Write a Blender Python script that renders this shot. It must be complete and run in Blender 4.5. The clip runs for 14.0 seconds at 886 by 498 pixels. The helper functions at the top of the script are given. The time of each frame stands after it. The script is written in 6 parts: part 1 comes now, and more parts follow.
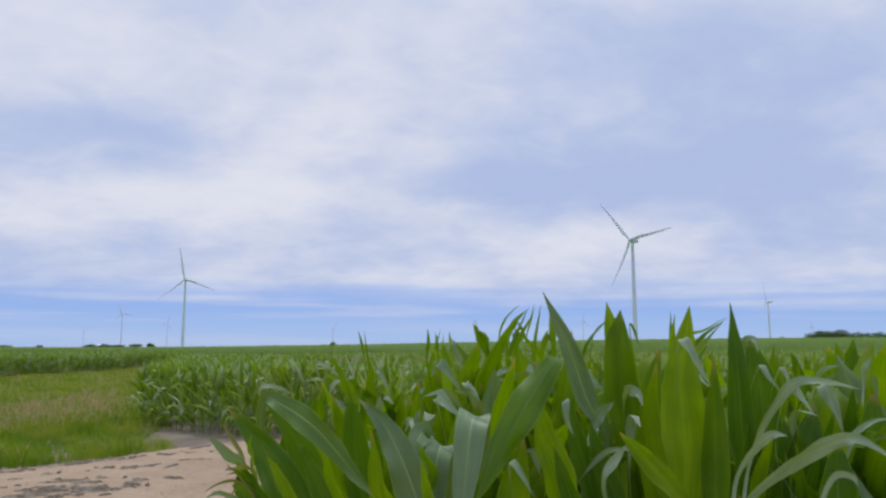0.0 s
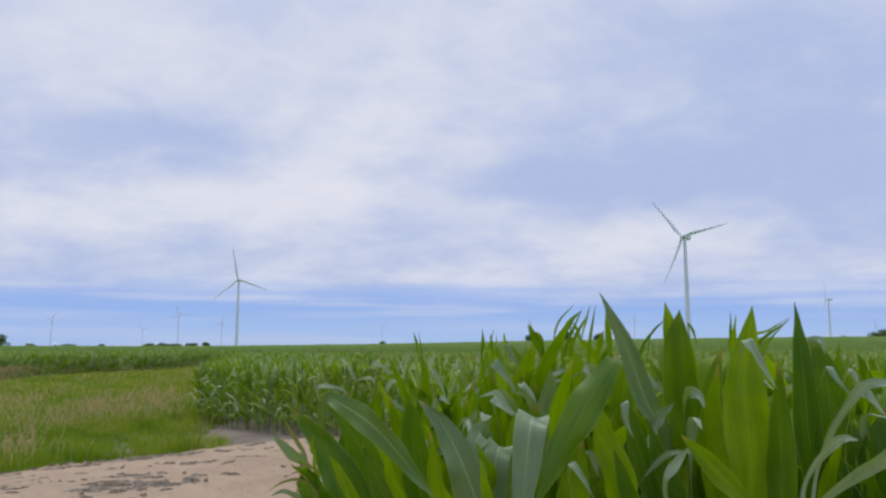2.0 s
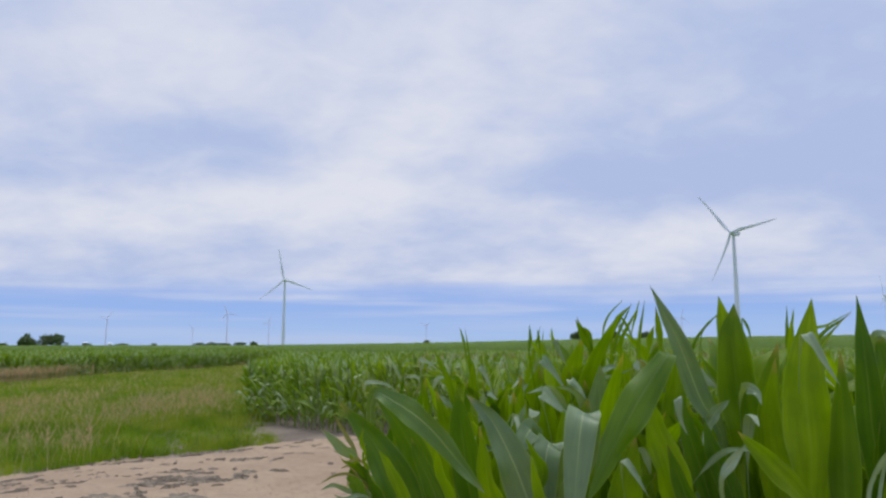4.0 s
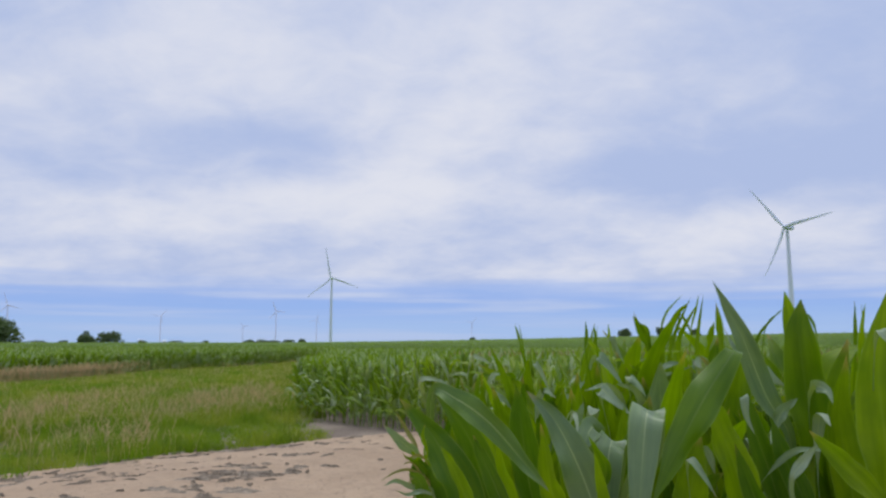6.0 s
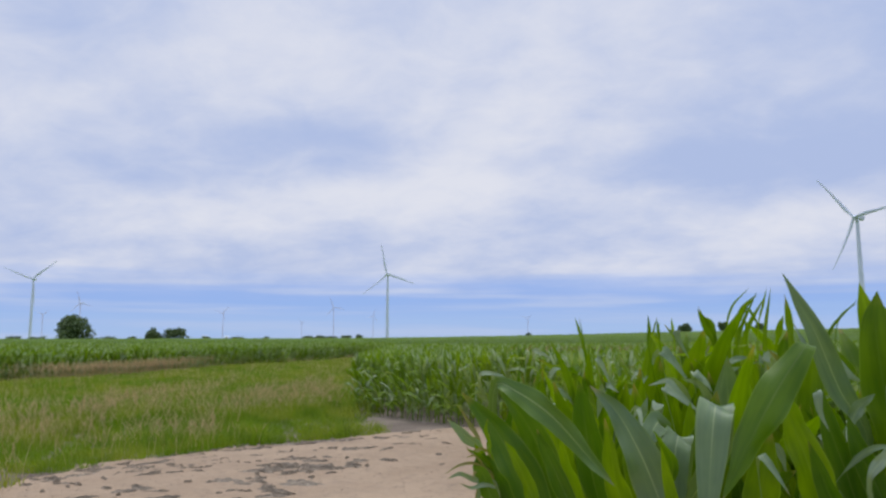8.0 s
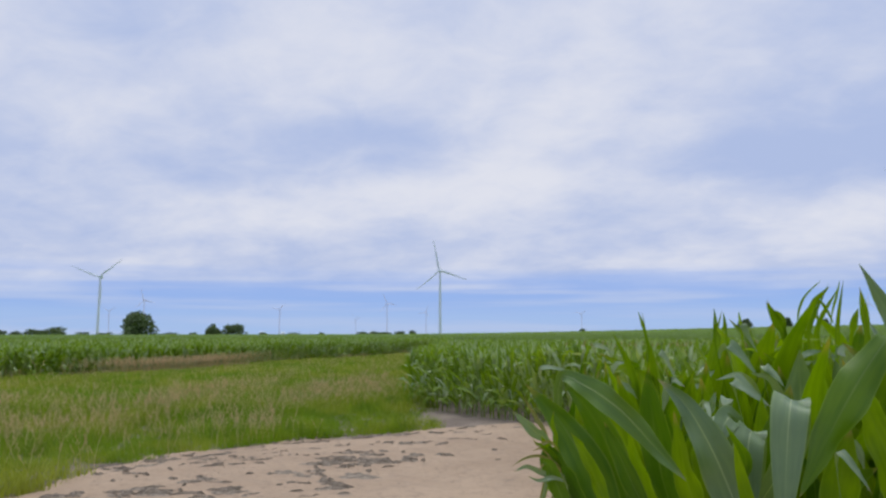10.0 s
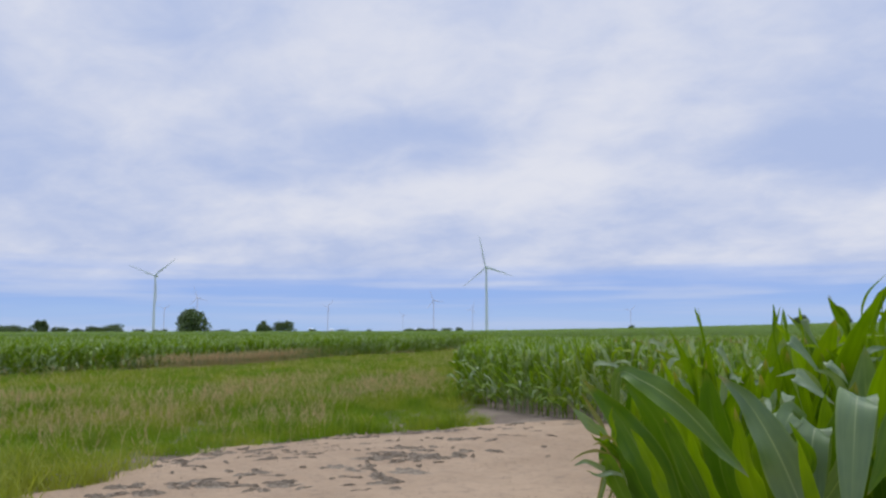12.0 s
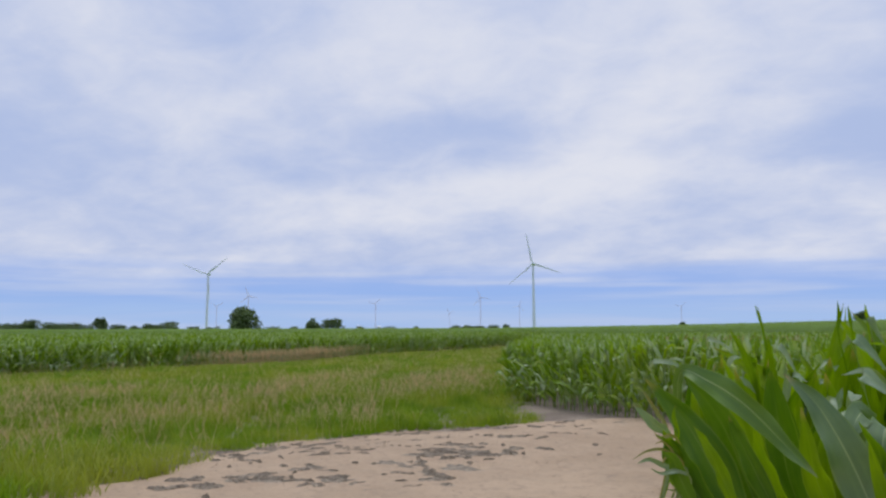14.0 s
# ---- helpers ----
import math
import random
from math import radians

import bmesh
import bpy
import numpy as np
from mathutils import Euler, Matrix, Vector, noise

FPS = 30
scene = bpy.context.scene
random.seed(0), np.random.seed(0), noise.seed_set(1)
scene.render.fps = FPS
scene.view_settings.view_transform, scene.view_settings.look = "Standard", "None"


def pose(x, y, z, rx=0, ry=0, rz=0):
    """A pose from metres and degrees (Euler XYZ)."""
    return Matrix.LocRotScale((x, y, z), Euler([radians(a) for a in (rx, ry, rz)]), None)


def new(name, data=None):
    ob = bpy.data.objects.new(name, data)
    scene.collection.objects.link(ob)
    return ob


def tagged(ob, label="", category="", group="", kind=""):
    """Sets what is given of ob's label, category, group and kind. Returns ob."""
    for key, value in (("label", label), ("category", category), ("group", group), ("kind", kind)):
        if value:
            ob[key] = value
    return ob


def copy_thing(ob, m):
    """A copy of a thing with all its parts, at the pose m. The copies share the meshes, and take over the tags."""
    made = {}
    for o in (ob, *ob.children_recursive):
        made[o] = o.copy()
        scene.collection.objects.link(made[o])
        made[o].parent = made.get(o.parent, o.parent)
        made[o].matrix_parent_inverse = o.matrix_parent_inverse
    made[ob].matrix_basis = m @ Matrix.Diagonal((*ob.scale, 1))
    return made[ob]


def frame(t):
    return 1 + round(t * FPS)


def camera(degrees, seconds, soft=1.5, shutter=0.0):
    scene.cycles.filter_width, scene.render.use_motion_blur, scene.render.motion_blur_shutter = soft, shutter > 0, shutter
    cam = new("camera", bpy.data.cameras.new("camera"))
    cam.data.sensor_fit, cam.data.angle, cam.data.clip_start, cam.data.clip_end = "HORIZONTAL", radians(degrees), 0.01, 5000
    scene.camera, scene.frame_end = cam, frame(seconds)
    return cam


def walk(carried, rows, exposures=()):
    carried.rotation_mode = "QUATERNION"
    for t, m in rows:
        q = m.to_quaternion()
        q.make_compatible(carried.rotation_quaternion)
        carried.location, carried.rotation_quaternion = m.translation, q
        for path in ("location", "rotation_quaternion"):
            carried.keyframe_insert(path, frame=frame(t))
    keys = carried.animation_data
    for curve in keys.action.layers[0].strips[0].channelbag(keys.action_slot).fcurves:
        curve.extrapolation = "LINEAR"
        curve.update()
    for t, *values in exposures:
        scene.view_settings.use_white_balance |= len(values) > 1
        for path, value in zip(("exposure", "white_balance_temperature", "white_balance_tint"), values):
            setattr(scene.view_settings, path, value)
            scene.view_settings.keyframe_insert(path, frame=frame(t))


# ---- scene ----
cam = camera(63.45, 14.0, soft=2.5)
ROWS = [
    (0, 0.0000, 0.0000, 1.5883, 3.924, 7.826, -0.078),
    (0.5, -0.0058, -0.0013, 1.5892, 4.944, 7.830, -0.131),
    (1, -0.0116, -0.0027, 1.5932, 5.895, 7.794, -0.109),
    (1.5, -0.0138, -0.0033, 1.5945, 6.849, 7.761, -0.088),
    (2, -0.0195, -0.0068, 1.5931, 7.793, 7.739, -0.102),
    (2.5, -0.0235, -0.0049, 1.5911, 8.677, 7.716, -0.069),
    (3, -0.0264, 0.0012, 1.5885, 9.566, 7.707, -0.050),
    (5.5, -0.0510, 0.0076, 1.5811, 13.884, 7.485, 0.012),
    (6, -0.0626, 0.0067, 1.5820, 14.888, 7.426, -0.008),
    (6.5, -0.0658, 0.0057, 1.5815, 15.993, 7.338, 0.057),
    (7, -0.0679, 0.0038, 1.5809, 17.131, 7.269, 0.065),
    (7.5, -0.0718, 0.0037, 1.5794, 18.226, 7.182, 0.071),
    (8, -0.0743, 0.0018, 1.5787, 19.303, 7.081, 0.079),
    (10.5, -0.1042, -0.0089, 1.5707, 24.450, 6.694, 0.113),
    (11, -0.1085, -0.0138, 1.5716, 25.364, 6.628, 0.155),
    (11.5, -0.1115, -0.0219, 1.5695, 26.289, 6.582, 0.120),
    (12, -0.1109, -0.0334, 1.5690, 27.199, 6.515, 0.106),
    (12.5, -0.1122, -0.0477, 1.5687, 28.080, 6.432, 0.162),
    (13, -0.1156, -0.0573, 1.5671, 29.012, 6.406, 0.120),
    (13.5, -0.1232, -0.0637, 1.5710, 29.947, 6.379, 0.099),
    (14, -0.1256, -0.0722, 1.5728, 30.918, 6.290, 0.169),
]
walk(cam, [(t, pose(x, y, z, 90 + pitch, 0, yaw) @ pose(0, 0, 0, 0, 0, -roll)) for t, x, y, z, yaw, pitch, roll in ROWS], [(0.0, 0.0), (14.0, 0.0)])


# ---------------------------------------------------------------- node helpers
class Nodes:
    """Short hand for building a node tree."""

    def __init__(self, tree):
        self.tree = tree
        tree.nodes.clear()

    def add(self, kind):
        return self.tree.nodes.new(kind)

    def put(self, socket, value):
        if isinstance(value, bpy.types.NodeSocket):
            self.tree.links.new(value, socket)
        elif value is not None:
            if isinstance(value, tuple) and len(value) == 3 and len(socket.default_value) == 4:
                value = (*value, 1.0)
            socket.default_value = value

    def math(self, op, a, b=None, c=None, clamp=False):
        n = self.add("ShaderNodeMath")
        n.operation, n.use_clamp = op, clamp
        for s, v in zip(n.inputs, (a, b, c)):
            self.put(s, v)
        return n.outputs[0]

    def vmath(self, op, a, b=None):
        n = self.add("ShaderNodeVectorMath")
        n.operation = op
        self.put(n.inputs[0], a)
        if b is not None:
            self.put(n.inputs[1], b)
        return n.outputs["Value"] if op in ("DOT_PRODUCT", "LENGTH", "DISTANCE") else n.outputs[0]

    def noise(self, vector, scale, detail=4.0, rough=0.55, distort=0.0, colour=False):
        n = self.add("ShaderNodeTexNoise")
        for key, v in (("Vector", vector), ("Scale", scale), ("Detail", detail), ("Roughness", rough), ("Distortion", distort)):
            self.put(n.inputs[key], v)
        return n.outputs["Color" if colour else "Fac"]

    def ramp(self, value, a, b, lo=0.0, hi=1.0):
        n = self.add("ShaderNodeMapRange")
        n.interpolation_type = "SMOOTHSTEP"
        for s, v in zip(n.inputs, (value, a, b, lo, hi)):
            self.put(s, v)
        return n.outputs[0]

    def mix(self, factor, a, b, blend="MIX"):
        n = self.add("ShaderNodeMix")
        n.data_type, n.blend_type = "RGBA", blend
        self.put(n.inputs[0], factor)
        self.put(n.inputs[6], a)
        self.put(n.inputs[7], b)
        return n.outputs[2]

    def xyz(self, vector):
        n = self.add("ShaderNodeSeparateXYZ")
        self.put(n.inputs[0], vector)
        return n.outputs

    def vector(self, x, y, z):
        n = self.add("ShaderNodeCombineXYZ")
        for s, v in zip(n.inputs, (x, y, z)):
            self.put(s, v)
        return n.outputs[0]

    def bump(self, height, strength, distance):
        n = self.add("ShaderNodeBump")
        self.put(n.inputs["Strength"], strength)
        self.put(n.inputs["Distance"], distance)
        self.put(n.inputs["Height"], height)
        return n.outputs[0]


# ---------------------------------------------------------------- sky and sun
SUN_AZ, SUN_EL = -12.0, 72.0
world = bpy.data.worlds.new("overcast_sky")
scene.world = world
world.use_nodes = True
W = Nodes(world.node_tree)
ray = W.add("ShaderNodeTexCoord").outputs["Generated"]
ray = W.vmath("NORMALIZE", ray)
dx, dy, dz = W.xyz(ray)
up = W.math("MAXIMUM", dz, 0.0)
sky = W.add("ShaderNodeTexSky")
sky.sky_type, sky.sun_disc, sky.sun_elevation, sky.sun_rotation = "NISHITA", False, radians(SUN_EL), radians(SUN_AZ)
sky.air_density, sky.dust_density, sky.ozone_density = 1.0, 0.6, 2.0
clear = W.mix(1.0, sky.outputs[0], (0.075, 0.085, 0.11), "MULTIPLY")
# a cloud deck seen in perspective: the ray is carried to a flat layer
flat = W.math("ADD", up, 0.30)
deck = W.vector(W.math("DIVIDE", dx, flat), W.math("DIVIDE", dy, flat), 0.0)
turned = W.add("ShaderNodeMapping")
turned.vector_type = "POINT"
W.put(turned.inputs[0], deck)
turned.inputs["Rotation"].default_value = (0, 0, radians(-24))
turned.inputs["Scale"].default_value = (1.1, 1.25, 1.0)
turned.inputs["Location"].default_value = (2.7, 0.4, 0.0)
large = W.noise(turned.outputs[0], 1.9, 4.0, 0.50, 0.25)
fine = W.noise(turned.outputs[0], 6.0, 6.0, 0.60, 0.3)
cloud = W.math("MULTIPLY_ADD", fine, 0.40, W.math("MULTIPLY", large, 0.60))


def thinner(value, azimuth, elevation, wide, high, much):
    """A place where the deck is thinner and bluer."""
    a, e = radians(azimuth), radians(elevation)
    across = W.vmath("DOT_PRODUCT", ray, (math.cos(a), math.sin(a), 0.0))
    ahead = W.vmath("DOT_PRODUCT", ray, (-math.sin(a), math.cos(a), 0.0))
    p = W.math("DIVIDE", across, math.sin(radians(wide)))
    q = W.math("DIVIDE", W.math("SUBTRACT", dz, math.sin(e)), math.sin(radians(high)))
    far = W.math("ADD", W.math("MULTIPLY", p, p), W.math("MULTIPLY", q, q))
    fade = W.math("MULTIPLY", W.math("EXPONENT", W.math("MULTIPLY", far, -1.0)), W.ramp(ahead, 0.0, 0.3))
    return W.math("MULTIPLY_ADD", fade, -much, value)


cloud = W.math("MULTIPLY_ADD", W.math("SUBTRACT", cloud, 0.5), 0.72, 0.485)
for place_of in ((-9, 13.5, 12, 3.0, 0.17),
                 (0, 13.0, 7, 2.0, 0.11),
                 (-23, 12, 8, 4, 0.17),
                 (-20, 20, 9, 4, 0.09),
                 (26, 15, 8, 2.2, 0.13),
                 (59, 11.5, 8, 3.5, 0.14),
                 (43, 12.5, 7, 1.2, 0.07),
                 (31, 7, 9, 1.5, 0.05),
                 (16, 14, 9, 4.5, -0.13),
                 (24, 22, 13, 4.5, -0.09),
                 (7, 24, 10, 4, -0.09),
                 (25, 11.2, 12, 1.4, -0.08),
                 (-6, 8.6, 9, 1.8, -0.16),
                 (38, 9, 9, 2.2, -0.08),
                 (46, 20, 11, 4, -0.04),
                 (53, 25, 10, 4, 0.07)):
    cloud = thinner(cloud, *place_of)
thick = W.ramp(cloud, 0.30, 0.71)
grey_blue = (0.425, 0.515, 0.765)
white = (0.735, 0.755, 0.845)
deck_colour = W.mix(thick, grey_blue, white)
# low belt under the deck, its lower edge slightly higher to the south-east
belt_noise = W.noise(W.vector(W.math("MULTIPLY", dx, 3.0), W.math("MULTIPLY", dy, 3.0), W.math("MULTIPLY", dz, 60.0)), 1.0, 4.0, 0.5)
edge = W.math("MULTIPLY_ADD", W.math("SUBTRACT", belt_noise, 0.5), 0.06, dz)
belt = W.ramp(edge, 0.038, 0.100)
low = W.mix(W.ramp(edge, 0.0, 0.07), (0.37, 0.53, 0.86), (0.25, 0.41, 0.85))
low = W.mix(W.ramp(belt_noise, 0.42, 0.70, 0.0, 0.55), low, (0.52, 0.61, 0.84))
low = W.mix(0.12, low, clear)
sky_colour = W.mix(belt, low, deck_colour)
# overcast skies are brightest overhead
lift = W.ramp(dz, 0.45, 1.0, 1.0, 1.9)
ground_side = W.ramp(dz, -0.12, -0.01)
sky_colour = W.mix(ground_side, (0.10, 0.13, 0.06), sky_colour)
back = W.add("ShaderNodeBackground")
W.put(back.inputs[0], sky_colour)
W.put(back.inputs[1], lift)
W.put(W.add("ShaderNodeOutputWorld").inputs[0], back.outputs[0])

sun = new("sun", bpy.data.lights.new("sun", "SUN"))
sun.data.energy, sun.data.angle, sun.data.color = 1.3, radians(40), (1.0, 0.95, 0.88)
sun.matrix_world = pose(0, 0, 30, 90 - SUN_EL, 0, 180 - SUN_AZ)


# ---------------------------------------------------------------- materials
def surface(name, colour_of, rough=0.8, bump=None, see_through=0.0, spec=0.5, metal=0.0):
    """A material; colour_of(n, place) gives colour and, if wished, roughness and the bump's height."""
    m = bpy.data.materials.new(name)
    m.use_nodes = True
    n = Nodes(m.node_tree)
    place = n.add("ShaderNodeNewGeometry").outputs["Position"]
    colour, roughness, height = colour_of(n, place)
    b = n.add("ShaderNodeBsdfPrincipled")
    n.put(b.inputs["Base Color"], colour)
    n.put(b.inputs["Roughness"], roughness if roughness is not None else rough)
    b.inputs["Specular IOR Level"].default_value = spec
    b.inputs["Metallic"].default_value = metal
    if bump and height is not None:
        n.put(b.inputs["Normal"], n.bump(height, bump[0], bump[1]))
    shader = b.outputs[0]
    if see_through:
        t = n.add("ShaderNodeBsdfTranslucent")
        n.put(t.inputs[0], n.mix(1.0, colour, (1.35, 1.45, 0.22), "MULTIPLY"))
        s = n.add("ShaderNodeMixShader")
        s.inputs[0].default_value = see_through
        n.put(s.inputs[1], shader)
        n.put(s.inputs[2], t.outputs[0])
        shader = s.outputs[0]
    n.put(n.add("ShaderNodeOutputMaterial").inputs[0], shader)
    return m


def chance(n):
    a = n.add("ShaderNodeNewGeometry").outputs["Random Per Island"]
    b = n.add("ShaderNodeObjectInfo").outputs["Random"]
    return n.math("FRACT", n.math("ADD", a, b))


def leaf_colour(dark, light, old, waxy_sheen=None, rib_much=0.6):
    def colour_of(n, place):
        u, v, _ = n.xyz(n.add("ShaderNodeUVMap").outputs[0])
        off = n.math("ABSOLUTE", n.math("SUBTRACT", u, 0.5))
        rib = n.ramp(off, 0.012, 0.032, 1.0, 0.0)
        rib = n.math("MULTIPLY", rib, n.ramp(v, 0.55, 0.95, 1.0, 0.0))
        veins = n.noise(n.vector(n.math("MULTIPLY", u, 38.0), n.math("MULTIPLY", v, 1.2), 0.0), 1.0, 2.0)
        blotch = n.noise(place, 9.0, 3.0)
        c = n.mix(chance(n), dark, light)
        # some leaves take a colour that holds wax bloom and painted sky sheen
        if waxy_sheen:
            c = n.mix(n.ramp(n.math("FRACT", n.math("MULTIPLY", chance(n), 7.3)), 0.62, 0.66), c, waxy_sheen)
        c = n.mix(n.ramp(blotch, 0.3, 0.75), c, n.mix(1.0, c, (0.72, 0.80, 0.8), "MULTIPLY"))
        c = n.mix(n.ramp(veins, 0.45, 0.75, 0.0, 0.28), c, n.mix(1.0, c, (1.35, 1.25, 1.2), "MULTIPLY"))
        c = n.mix(n.math("MULTIPLY", rib, rib_much), c, (0.34, 0.43, 0.20))
        streak = n.noise(n.vector(n.math("MULTIPLY", u, 5.0), n.math("MULTIPLY", v, 3.5), n.math("MULTIPLY", chance(n), 20.0)), 1.0, 3.0)
        c = n.mix(n.ramp(streak, 0.30, 0.70, 0.0, 0.55), n.mix(1.0, c, (1.25, 1.15, 1.1), "MULTIPLY"), n.mix(1.0, c, (0.6, 0.68, 0.8), "MULTIPLY"))
        c = n.mix(n.ramp(off, 0.455, 0.485, 0.0, 0.45), c, (0.22, 0.32, 0.06))
        tip = n.math("MULTIPLY", n.ramp(v, 0.90, 1.0), n.ramp(blotch, 0.45, 0.6))
        c = n.mix(tip, c, old)
        height = n.math("ADD", n.math("MULTIPLY", veins, 0.6), n.math("MULTIPLY", rib, -0.8))
        return c, n.math("MULTIPLY_ADD", blotch, 0.2, 0.28), height
    return colour_of


corn_leaf = surface("corn_leaf", leaf_colour((0.088, 0.168, 0.002), (0.186, 0.288, 0.003), (0.30, 0.24, 0.09), rib_much=0.08), bump=(0.2, 0.003), see_through=0.48, spec=0.2)
# darker copy of corn_leaf: shade within the stand put into the colour
shaded_leaf = surface("shaded_leaf", leaf_colour((0.060, 0.135, 0.004), (0.095, 0.185, 0.006), (0.30, 0.24, 0.09), rib_much=0.15), bump=(0.25, 0.003), see_through=0.34, spec=0.3)
# wax bloom and the sky's sheen on it, both put into the colour
waxy_sheen_leaf = surface("waxy_sheen_leaf", leaf_colour((0.115, 0.195, 0.068), (0.160, 0.245, 0.110), (0.30, 0.26, 0.12)), bump=(0.35, 0.004), see_through=0.22, spec=0.65)
# pale small leaves and fold ends, the sky's highlight painted into their colour
pale_sheen_leaf = surface("pale_sheen_leaf", leaf_colour((0.200, 0.290, 0.150), (0.290, 0.375, 0.240), (0.30, 0.26, 0.12)), bump=(0.25, 0.003), see_through=0.2, spec=0.6)
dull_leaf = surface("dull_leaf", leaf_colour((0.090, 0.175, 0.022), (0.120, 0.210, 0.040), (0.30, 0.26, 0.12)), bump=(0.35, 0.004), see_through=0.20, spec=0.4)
# its last colour puts sky highlights on the wax into some leaves
corn_field_leaf = surface("corn_field_leaf", leaf_colour((0.118, 0.215, 0.005), (0.230, 0.345, 0.010), (0.30, 0.25, 0.09), (0.32, 0.41, 0.22)), see_through=0.32, spec=0.5)
dry_leaf = surface("dry_leaf", leaf_colour((0.22, 0.22, 0.06), (0.38, 0.32, 0.14), (0.25, 0.18, 0.1)), see_through=0.2, spec=0.3)


def stalk_colour(n, place):
    a = n.noise(place, 14.0, 3.0)
    return n.mix(a, (0.10, 0.17, 0.03), (0.20, 0.27, 0.07)), None, a


corn_stalk = surface("corn_stalk", stalk_colour, rough=0.45, bump=(0.2, 0.003))


def grass_colour(n, place):
    u, v, _ = n.xyz(n.add("ShaderNodeUVMap").outputs[0])
    patch = n.noise(place, 0.35, 4.0)
    c = n.mix(chance(n), (0.105, 0.215, 0.006), (0.190, 0.295, 0.014))
    c = n.mix(n.ramp(patch, 0.40, 0.62, 0.0, 0.6), c, (0.40, 0.365, 0.10))
    small = n.noise(place, 1.5, 3.0)
    c = n.mix(n.ramp(small, 0.46, 0.66, 0.0, 0.6), c, (0.070, 0.150, 0.010))
    c = n.mix(n.ramp(v, 0.5, 1.0, 0.0, 0.3), c, (0.27, 0.29, 0.07))
    return c, None, None


grass_blade = surface("grass_blade", grass_colour, rough=0.6, see_through=0.4, spec=0.2)


def seed_colour(n, place):
    c = n.mix(chance(n), (0.54, 0.40, 0.20), (0.70, 0.54, 0.32))
    return c, None, None


seed_head_tan = surface("seed_head_tan", seed_colour, rough=0.85, see_through=0.2, spec=0.1)


def sand_colour(n, place):
    big = n.noise(place, 0.55, 5.0, 0.6)
    mid = n.noise(place, 4.0, 6.0, 0.62)
    fine = n.noise(place, 60.0, 3.0, 0.7)
    c = n.mix(n.ramp(big, 0.35, 0.65), (0.305, 0.217, 0.140), (0.395, 0.288, 0.190))
    c = n.mix(n.ramp(mid, 0.46, 0.72, 0.0, 0.6), c, (0.31, 0.235, 0.16))
    c = n.mix(n.ramp(fine, 0.35, 0.7, 0.0, 0.4), c, (0.49, 0.375, 0.265))
    mottle = n.noise(place, 11.0, 5.0, 0.65)
    c = n.mix(n.ramp(mottle, 0.50, 0.72, 0.0, 0.6), c, (0.215, 0.165, 0.12))
    stretched = n.noise(n.vmath("MULTIPLY", place, (1.0, 2.6, 1.0)), 2.2, 6.0, 0.7)
    c = n.mix(n.ramp(stretched, 0.55, 0.70, 0.0, 0.5), c, (0.24, 0.185, 0.135))
    h = n.math("ADD", n.math("ADD", n.math("MULTIPLY", mid, 0.7), n.math("MULTIPLY", fine, 0.35)), n.math("MULTIPLY", mottle, 0.6))
    return c, None, h


sand = surface("pale_sand", sand_colour, rough=0.95, bump=(0.7, 0.03), spec=0.15)


def soil_colour(n, place):
    big = n.noise(place, 0.8, 5.0, 0.6)
    fine = n.noise(place, 22.0, 4.0, 0.7)
    c = n.mix(n.ramp(big, 0.35, 0.65), (0.20, 0.16, 0.125), (0.30, 0.245, 0.19))
    c = n.mix(n.ramp(fine, 0.4, 0.7, 0.0, 0.6), c, (0.13, 0.105, 0.085))
    return c, None, n.math("ADD", big, fine)


soil = surface("grey_soil", soil_colour, rough=0.95, bump=(0.8, 0.04), spec=0.1)


def clod_colour(n, place):
    a = n.noise(place, 18.0, 5.0, 0.65)
    return n.mix(n.ramp(a, 0.3, 0.7), (0.20, 0.168, 0.125), (0.36, 0.295, 0.22)), None, a


clod_soil = surface("dark_crust", clod_colour, rough=0.95, bump=(0.9, 0.03), spec=0.1)


def canopy_colour(n, place):
    x, y, z = n.xyz(place)
    big = n.noise(place, 0.012, 4.0, 0.6)
    mid = n.noise(place, 0.45, 5.0, 0.7)
    fine = n.noise(place, 4.0, 4.0, 0.75)
    c = n.mix(n.ramp(fine, 0.35, 0.68), (0.095, 0.180, 0.012), (0.195, 0.295, 0.030))
    c = n.mix(n.ramp(mid, 0.35, 0.7, 0.0, 0.4), c, (0.12, 0.215, 0.022))
    c = n.mix(n.ramp(big, 0.42, 0.62, 0.0, 0.35), c, (0.15, 0.265, 0.035))
    return c, None, n.math("ADD", fine, mid)


canopy_green = surface("far_crop", canopy_colour, rough=0.6, bump=(1.0, 0.6), spec=0.06)


def tree_colour(n, place):
    c = n.mix(chance(n), (0.080, 0.120, 0.050), (0.145, 0.200, 0.080))
    return c, None, None


tree_leaf = surface("tree_leaf", tree_colour, rough=0.6, see_through=0.15, spec=0.3)


def bark_colour(n, place):
    a = n.noise(place, 3.0, 4.0)
    return n.mix(a, (0.06, 0.05, 0.04), (0.13, 0.11, 0.09)), None, a


bark = surface("bark", bark_colour, rough=0.9, bump=(0.6, 0.05))


# white paint toned towards the sky's blue: distance haze put into the colour
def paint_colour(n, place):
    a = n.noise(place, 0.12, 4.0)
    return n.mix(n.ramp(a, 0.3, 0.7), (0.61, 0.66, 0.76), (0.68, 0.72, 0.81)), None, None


hazed_paint = surface("hazed_white_paint", paint_colour, rough=0.4)


def dark_colour(n, place):
    a = n.noise(place, 1.0, 3.0)
    return n.mix(a, (0.05, 0.05, 0.05), (0.10, 0.10, 0.10)), None, None


dark_metal = surface("dark_louvre", dark_colour, rough=0.6)


